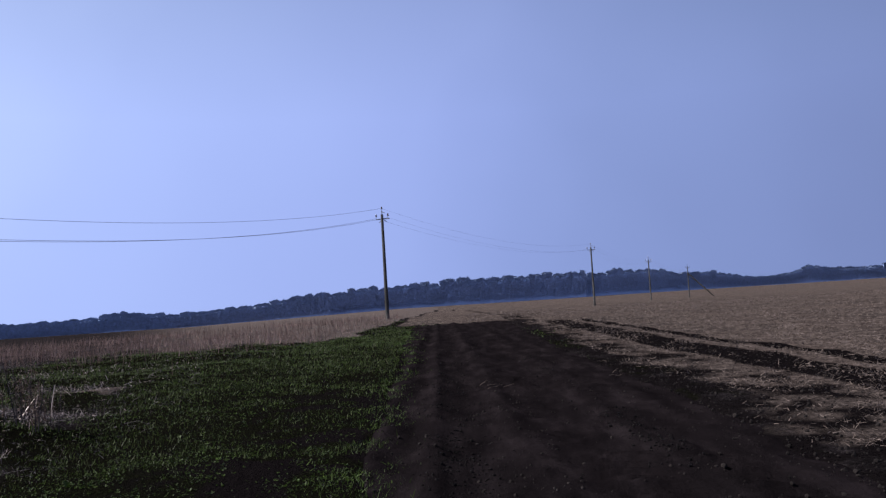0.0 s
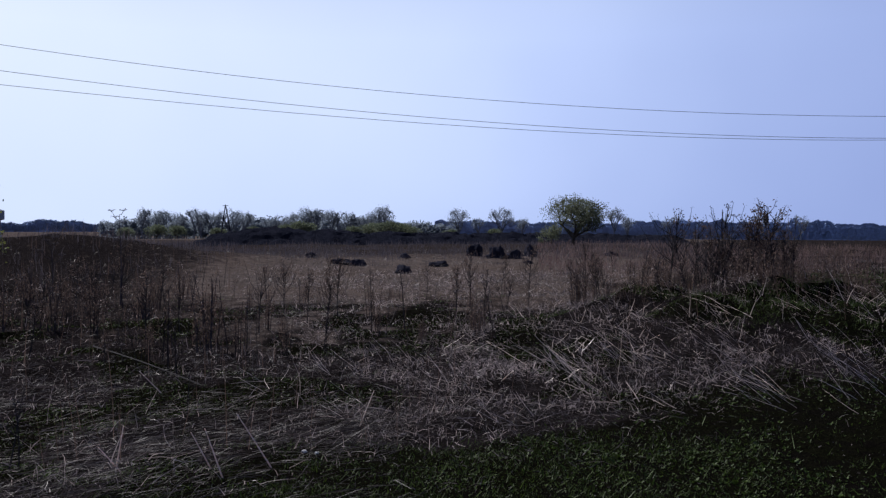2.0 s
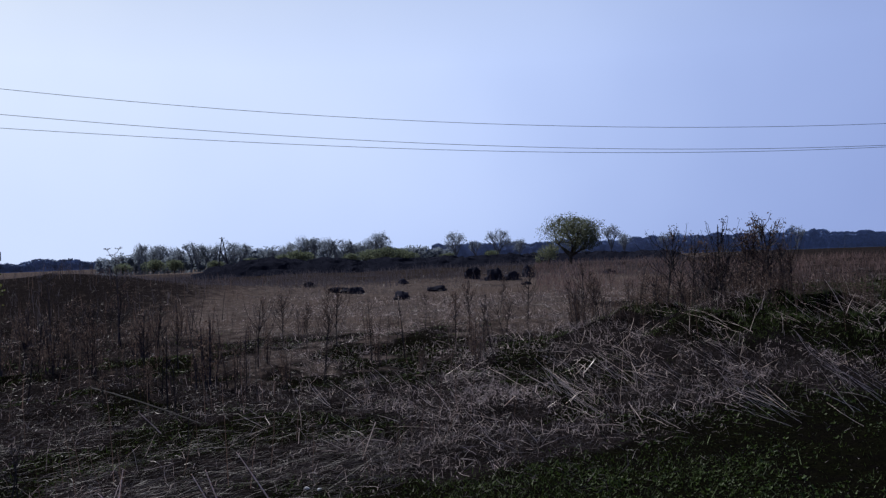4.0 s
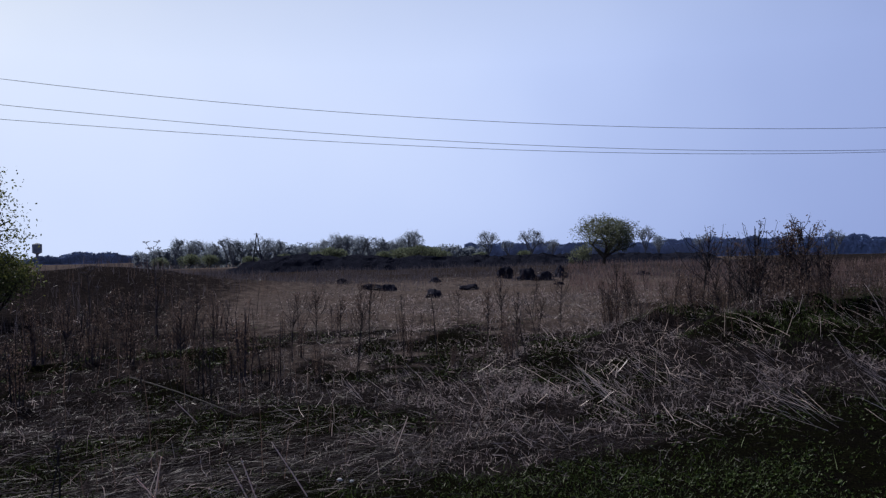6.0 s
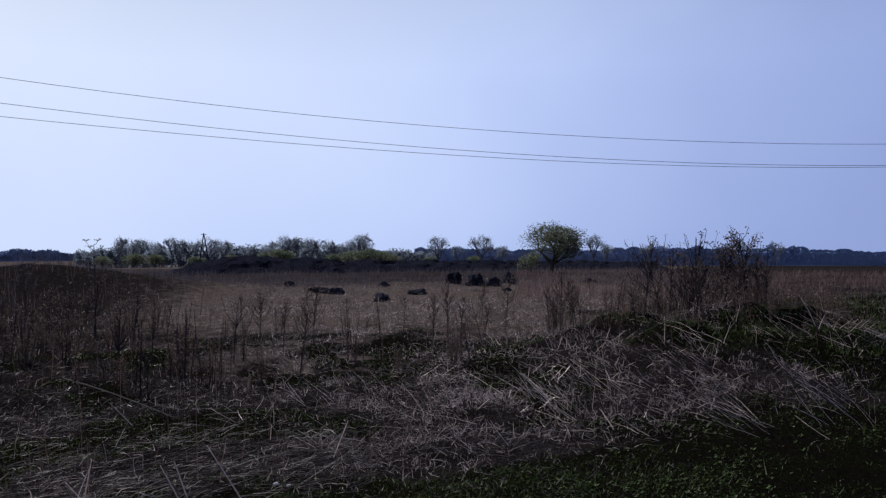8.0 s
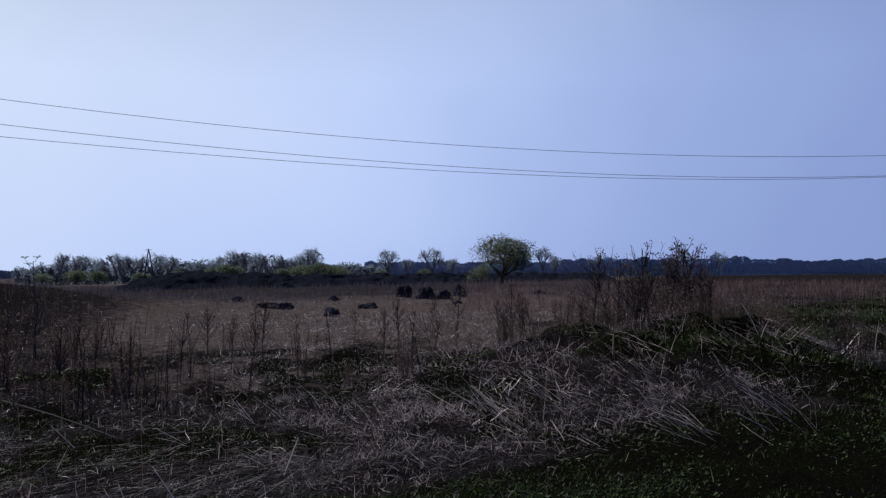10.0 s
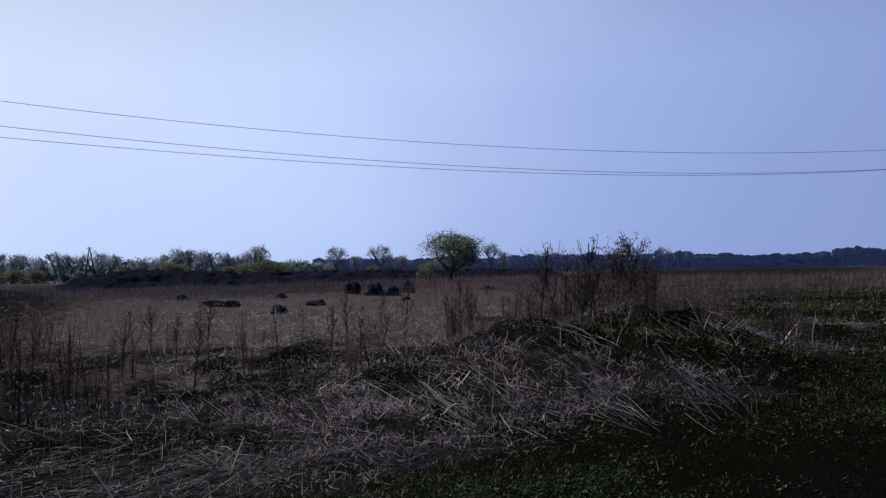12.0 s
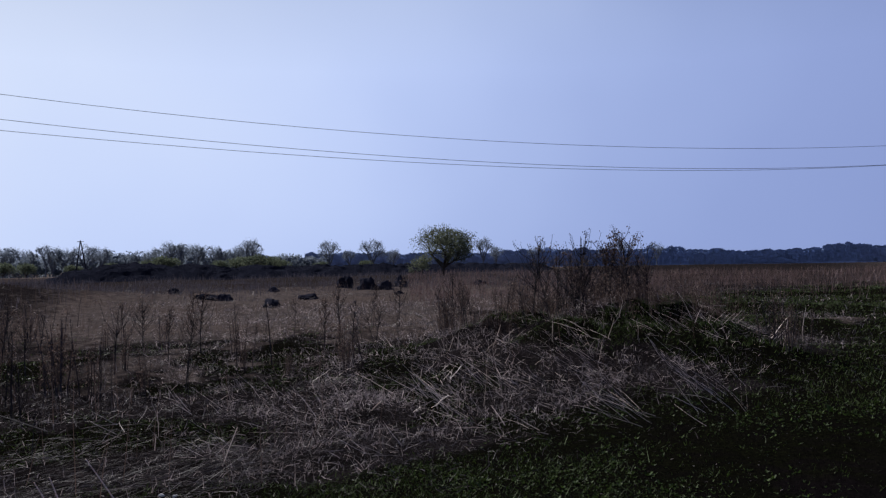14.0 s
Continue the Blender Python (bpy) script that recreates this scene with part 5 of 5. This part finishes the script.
tree("shrub", -25.5, 0.95, 0, tree_parts(2.2, 1.5, 1.0, 0.06, 8, 5200, 0.07, TR, 0.9, 0.15, 0.9), M_LEAF_Y, "low yellow-green willow shrub among brown weeds", category="shrub")

VAR = [tree_parts(10, 3.9, 5.4, 0.26, 8, 1500, 0.24, TR, 1.2, 0.22, 0.6), tree_parts(10, 2.9, 5.2, 0.22, 7, 1100, 0.22, TR, 1.7, 0.3, 0.45),
       tree_parts(10, 4.8, 5.6, 0.28, 9, 1900, 0.24, TR, 1.0, 0.2, 0.7), tree_parts(10, 3.4, 5.2, 0.2, 7, 900, 0.22, TR, 1.5, 0.2, 0.5)]
FAR = []
for k, v in enumerate(VAR):
    root = new("far_tree")
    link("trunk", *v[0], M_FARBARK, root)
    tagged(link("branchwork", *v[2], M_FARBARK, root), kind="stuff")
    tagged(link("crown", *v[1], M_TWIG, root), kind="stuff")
    FAR.append(tagged(root, "far grey-green spring tree in thin first leaf on the skyline", "tree", "skyline trees"))
ROW = [(-76.6, 1.28, 1), (-75.6, 1.26, 3), (-74.6, 0.95, 0), (-73.4, 1.26, 1), (-72.2, 1.0, 0), (-71.0, 1.2, 2), (-70.2, 1.05, 0), (-68.6, 0.6, 3), (-67.7, 0.91, 3), (-66.9, 1.0, 1), (-66.0, 1.39, 0),
       (-65.2, 1.25, 1), (-64.7, 1.4, 3), (-63.6, 1.21, 3), (-62.6, 0.8, 0), (-60.8, 1.5, 2), (-61.7, 1.0, 0), (-55.4, 1.3, 2), (-54.0, 0.6, 0), (-52.4, 1.34, 2), (-51.0, 0.6, 2)]
ROW += [(-44.7, 1.36, 0), (-43.8, 0.7, 2), (-41.1, 0.8, 3), (-35.3, 1.0, 3), (-32.9, 0.87, 3)]
ROW += [(a + 0.45, el * 0.86, (k + 1) % 4) for a, el, k in ROW if -77 < a < -60]
used = set()
for i, (a, el, k) in enumerate(ROW):
    r = 285 + 14 * ((i * 7) % 5)
    x, y = r * math.sin(radians(a)), r * math.cos(radians(a))
    g = float(height(x, y))
    s = (1.6 + r * math.tan(radians(el + 0.08)) - g) / 10.0
    m = pose(x, y, g, 0, 0, 77 * i)
    o = FAR[k]
    if k in used:
        o = copy_thing(FAR[k], m)
    used.add(k)
    o.matrix_world = m
    o.scale = (s, s, s)
SH = tree_parts(4.0, 3.4, 1.9, 0.1, 8, 1500, 0.34, TR, 0.6, 0.15, 1.0)
sh = tree("shrub", -200, 100, 0, SH, M_SHRUB, "far yellow-green willow shrub below the skyline trees", "skyline shrubs", "shrub")
for i, (a, s) in enumerate([(-66.2, 1.3), (-67.2, 1.1), (-62.8, 1.0), (-61.6, 1.3), (-60.4, 1.3), (-59.3, 1.2), (-58.6, 1.0), (-71.8, 0.9), (-69.4, 0.9), (-74.5, 1.0), (-75.8, 1.1), (-56.0, 0.8), (-52.9, 0.8), (-77.6, 0.9)]):
    r = 235 + 9 * (i % 4)
    x, y = r * math.sin(radians(a)), r * math.cos(radians(a))
    m = pose(x, y, float(height(x, y)), 0, 0, 51 * i)
    o = sh if i == 0 else copy_thing(sh, m)
    o.matrix_world = m
    o.scale = (s, s, s)

# ---- woods on the skyline ----
def blob():
    bm = bmesh.new()
    bmesh.ops.create_icosphere(bm, subdivisions=2, radius=1)
    bv, bf = np.array([q.co for q in bm.verts]), np.array([[q.index for q in f.verts] for f in bm.faces])
    bm.free()
    return bv, bf


BLOB = blob()


def woods(name, az0, az1, dist, top, step, depth, size, seed, label, leaf_mat=M_WOODS, n=500, core=0.78, cores=3):
    """Many small crowns of leaf clumps, row behind row."""
    rng = np.random.default_rng(seed)
    items, cells = [], []
    a = az0
    while a < az1:
        r = dist(a) + rng.uniform(0, depth)
        aa = radians(a)
        x, y = r * math.sin(aa), r * math.cos(aa)
        g = float(height(x, y))
        ht = (1.6 + r * math.tan(radians(top(a))) - g) * rng.uniform(0.86, 1.03)
        cr = ht * rng.uniform(0.2, 0.38)
        q = rng.normal(size=(n, 3))
        q /= np.linalg.norm(q, axis=1)[:, None]
        q *= rng.uniform(0.65, 1.1, (n, 1))
        p = q * np.array([cr, cr, ht * 0.42]) + np.array([x, y, g + ht * 0.58])
        p[: n // 4, 2] = g + rng.uniform(0, ht * 0.5, n // 4)
        items.append(leaf_quads(p, size))
        for j in range(cores):
            c = np.array([x, y, g + ht * (0.32 + 0.44 * j / max(1, cores - 1))]) + rng.normal(0, cr * 0.3, 3) * np.array([1, 1, 0.4])
            w = BLOB[0] * rng.uniform(0.8, 1.12, (len(BLOB[0]), 1)) * np.array([cr, cr, ht * 0.24]) * (1.0 - 0.2 * j) * core
            cells.append((w + c, BLOB[1]))
        items.append(tube(np.array([[x, y, g - 0.3], [x, y, g + ht * 0.4], [x, y, g + ht * 0.75]]), np.array([0.25, 0.2, 0.1]), 4))
        a += step * rng.uniform(0.6, 1.4)
    v, f = merge(items)
    v2, f2 = merge(cells)
    return tagged(link(name, np.concatenate([v, v2]), [f, f2 + len(v)], leaf_mat, smooth=True), label, "woods", kind="stuff")


def canopy(name, az0, az1, dist, top, seed, label, width=8.5, rows=1, fringe=1500):
    """Rows of far woods, one close behind the other: rounded crowns run together into one uneven wall of twigs."""
    rng = np.random.default_rng(seed)
    items, tips = [], []
    for k in range(rows):
        r0 = dist((az0 + az1) / 2)
        step = math.degrees(width / r0)
        edge_ = az0 + np.cumsum(rng.uniform(0.55, 1.6, int((az1 - az0) / step * 1.1) + 4) * step) - step
        tall = rng.uniform(0.86, 1.04, len(edge_))
        az = np.arange(az0, az1, step / 9)
        c = np.clip(np.searchsorted(edge_, az), 1, len(edge_) - 1)
        u = (az - edge_[c - 1]) / (edge_[c] - edge_[c - 1])
        dome = np.sqrt(np.clip(1 - (2 * u - 1) ** 2, 0, 1))
        T, Rr = np.array([top(a) for a in az]), np.array([dist(a) for a in az]) + 14 * k
        A = np.radians(az)
        g = height(Rr * np.sin(A), Rr * np.cos(A))
        h0 = (1.6 + Rr * np.tan(np.radians(T)) - g) * (0.97 + 0.02 * k)
        crown_ = tall[c] * (0.9 + 0.11 * dome) + 0.05 * (vn(az / step, az * 0, 0.23, seed) - 0.5)
        th = np.linspace(0, np.pi, 15)
        S = Rr[:, None] * A[:, None]
        rise = np.sin(th)[None] ** 0.28
        Z = h0[:, None] * rise * (1 + (crown_[:, None] - 1) * sstep(rise, 0.7, 1.0))
        lump = 0.7 * (vn(S, Z + k * 31, 4.2, seed) - 0.5) + 0.25 * (vn(S, Z, 1.5, seed + 1) - 0.5)
        D_ = Rr[:, None] - 6 * np.cos(th)[None] - lump
        X, Y = D_ * np.sin(A)[:, None], D_ * np.cos(A)[:, None]
        P = np.stack([X, Y, g[:, None] - 0.3 + Z], -1)
        n, m = X.shape
        a_, b_ = np.meshgrid(np.arange(n - 1), np.arange(m - 1), indexing="ij")
        items.append((P.reshape(-1, 3), np.stack([a_ * m + b_, (a_ + 1) * m + b_, (a_ + 1) * m + b_ + 1, a_ * m + b_ + 1], -1).reshape(-1, 4)))
        m_ = int(fringe * (az1 - az0))
        i_, f_ = rng.integers(0, n, m_), rng.uniform(0.05, 1.0, m_) ** 0.7
        d_ = Rr[i_] - 6.5 * np.sqrt(1 - 0.9 * f_ ** 4) + rng.normal(0, 0.6, m_)
        a_ = A[i_] + rng.normal(0, 0.0006, m_)
        tips.append(np.stack([d_ * np.sin(a_), d_ * np.cos(a_), g[i_] - 0.3 + f_ * 1.04 * h0[i_] * crown_[i_]], 1))
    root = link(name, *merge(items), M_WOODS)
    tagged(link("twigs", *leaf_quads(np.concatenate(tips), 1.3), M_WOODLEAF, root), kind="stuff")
    return tagged(root, label, "woods", kind="stuff")


T1 = lambda a: float(np.interp(a, [-37, -34, -32.5, -31.5, -29, -27.9, -24.5, -22.8, -21.2, -19.1, -17, -13.3, -8.7, -5.6, -0.8, 4.7, 9.6, 10.2], [0.25, 0.1, 0.25, 0.37, 0.25, 0.07, 0.11, 0.29, 0.4, 0.24, 0.16, 0.47, 0.9, 1.19, 1.35, 1.43, 1.5, 1.2]))
D1 = lambda a: float(np.interp(a, [-37, -20, -8, 5, 10], [640, 615, 615, 690, 735]))
canopy("forest", -37, 10.0, D1, T1, 41, "dark leafless woods beyond the meadow, tinted blue for haze")
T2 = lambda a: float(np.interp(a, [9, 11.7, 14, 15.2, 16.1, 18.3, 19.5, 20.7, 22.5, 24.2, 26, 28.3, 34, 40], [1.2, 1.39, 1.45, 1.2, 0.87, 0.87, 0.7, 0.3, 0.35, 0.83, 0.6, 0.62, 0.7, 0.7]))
canopy("forest", 9.2, 40.0, lambda a: 740.0 * math.exp(radians(a - 9.2)), T2, 42, "far woods with bluish smoke haze painted into their colour", 9.0)
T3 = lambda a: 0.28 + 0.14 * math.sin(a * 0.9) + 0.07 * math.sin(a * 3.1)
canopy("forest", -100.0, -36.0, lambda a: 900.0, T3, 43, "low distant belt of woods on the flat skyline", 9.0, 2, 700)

T5 = lambda a: 0.36 + 0.07 * math.sin(a * 1.3) + 0.05 * math.sin(a * 4.3)
T4 = lambda a: 0.30 + 0.28 * (a < -61) + 0.16 * math.sin(a * 1.7) + 0.1 * math.sin(a * 5.3)
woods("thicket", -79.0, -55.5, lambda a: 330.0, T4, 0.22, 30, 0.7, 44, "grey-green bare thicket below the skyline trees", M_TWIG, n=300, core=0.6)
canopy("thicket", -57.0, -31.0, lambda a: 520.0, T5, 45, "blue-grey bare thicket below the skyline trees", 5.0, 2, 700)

# ---- far wooden pole with a brace, water tower ----
def a_pole(a, r, h, label, brace=True):
    root = new("wooden_pole")
    bm = bmesh.new()
    p, q = Vector((0, 0, h)), Vector((-1.3 if brace else 0, 0, -0.4))
    d = q - p
    cone_bm(bm, 0.13, 0.17, d.length, Matrix.Translation((p + q) / 2) @ d.to_track_quat("Z", "Y").to_matrix().to_4x4(), 8)
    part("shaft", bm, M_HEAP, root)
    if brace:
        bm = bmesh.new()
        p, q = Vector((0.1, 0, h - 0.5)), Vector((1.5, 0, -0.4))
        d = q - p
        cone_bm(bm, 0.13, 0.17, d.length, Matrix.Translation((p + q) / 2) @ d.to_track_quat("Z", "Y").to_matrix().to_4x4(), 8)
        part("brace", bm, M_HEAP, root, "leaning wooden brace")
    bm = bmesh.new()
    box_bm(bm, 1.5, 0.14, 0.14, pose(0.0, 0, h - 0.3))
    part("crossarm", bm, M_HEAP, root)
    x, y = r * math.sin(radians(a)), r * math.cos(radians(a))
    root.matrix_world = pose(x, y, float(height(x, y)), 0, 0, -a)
    return tagged(root, label, "power pole")


a_pole(-71.35, 222, 8.9, "far dark wooden power pole with a leaning brace before trees")


def water_tower(a, r):
    root = new("water_tower")
    bm = bmesh.new()
    cone_bm(bm, 0.6, 0.6, 8.4, pose(0, 0, 4.0), 14)
    part("leg", bm, M_TANK, root, "narrow steel water column")
    bm = bmesh.new()
    cone_bm(bm, 0.75, 2.0, 0.5, pose(0, 0, 8.2), 16)
    cone_bm(bm, 2.0, 2.0, 3.75, pose(0, 0, 10.33), 16)
    cone_bm(bm, 2.0, 0.3, 0.6, pose(0, 0, 12.5), 16)
    part("tank", bm, M_TANK, root, "wide round steel tank")
    x, y = r * math.sin(radians(a)), r * math.cos(radians(a))
    root.matrix_world = pose(x, y, float(height(x, y)))
    return tagged(root, "far dark steel water tower with a round tank on a column", "water tower")


water_tower(-84.9, 400)
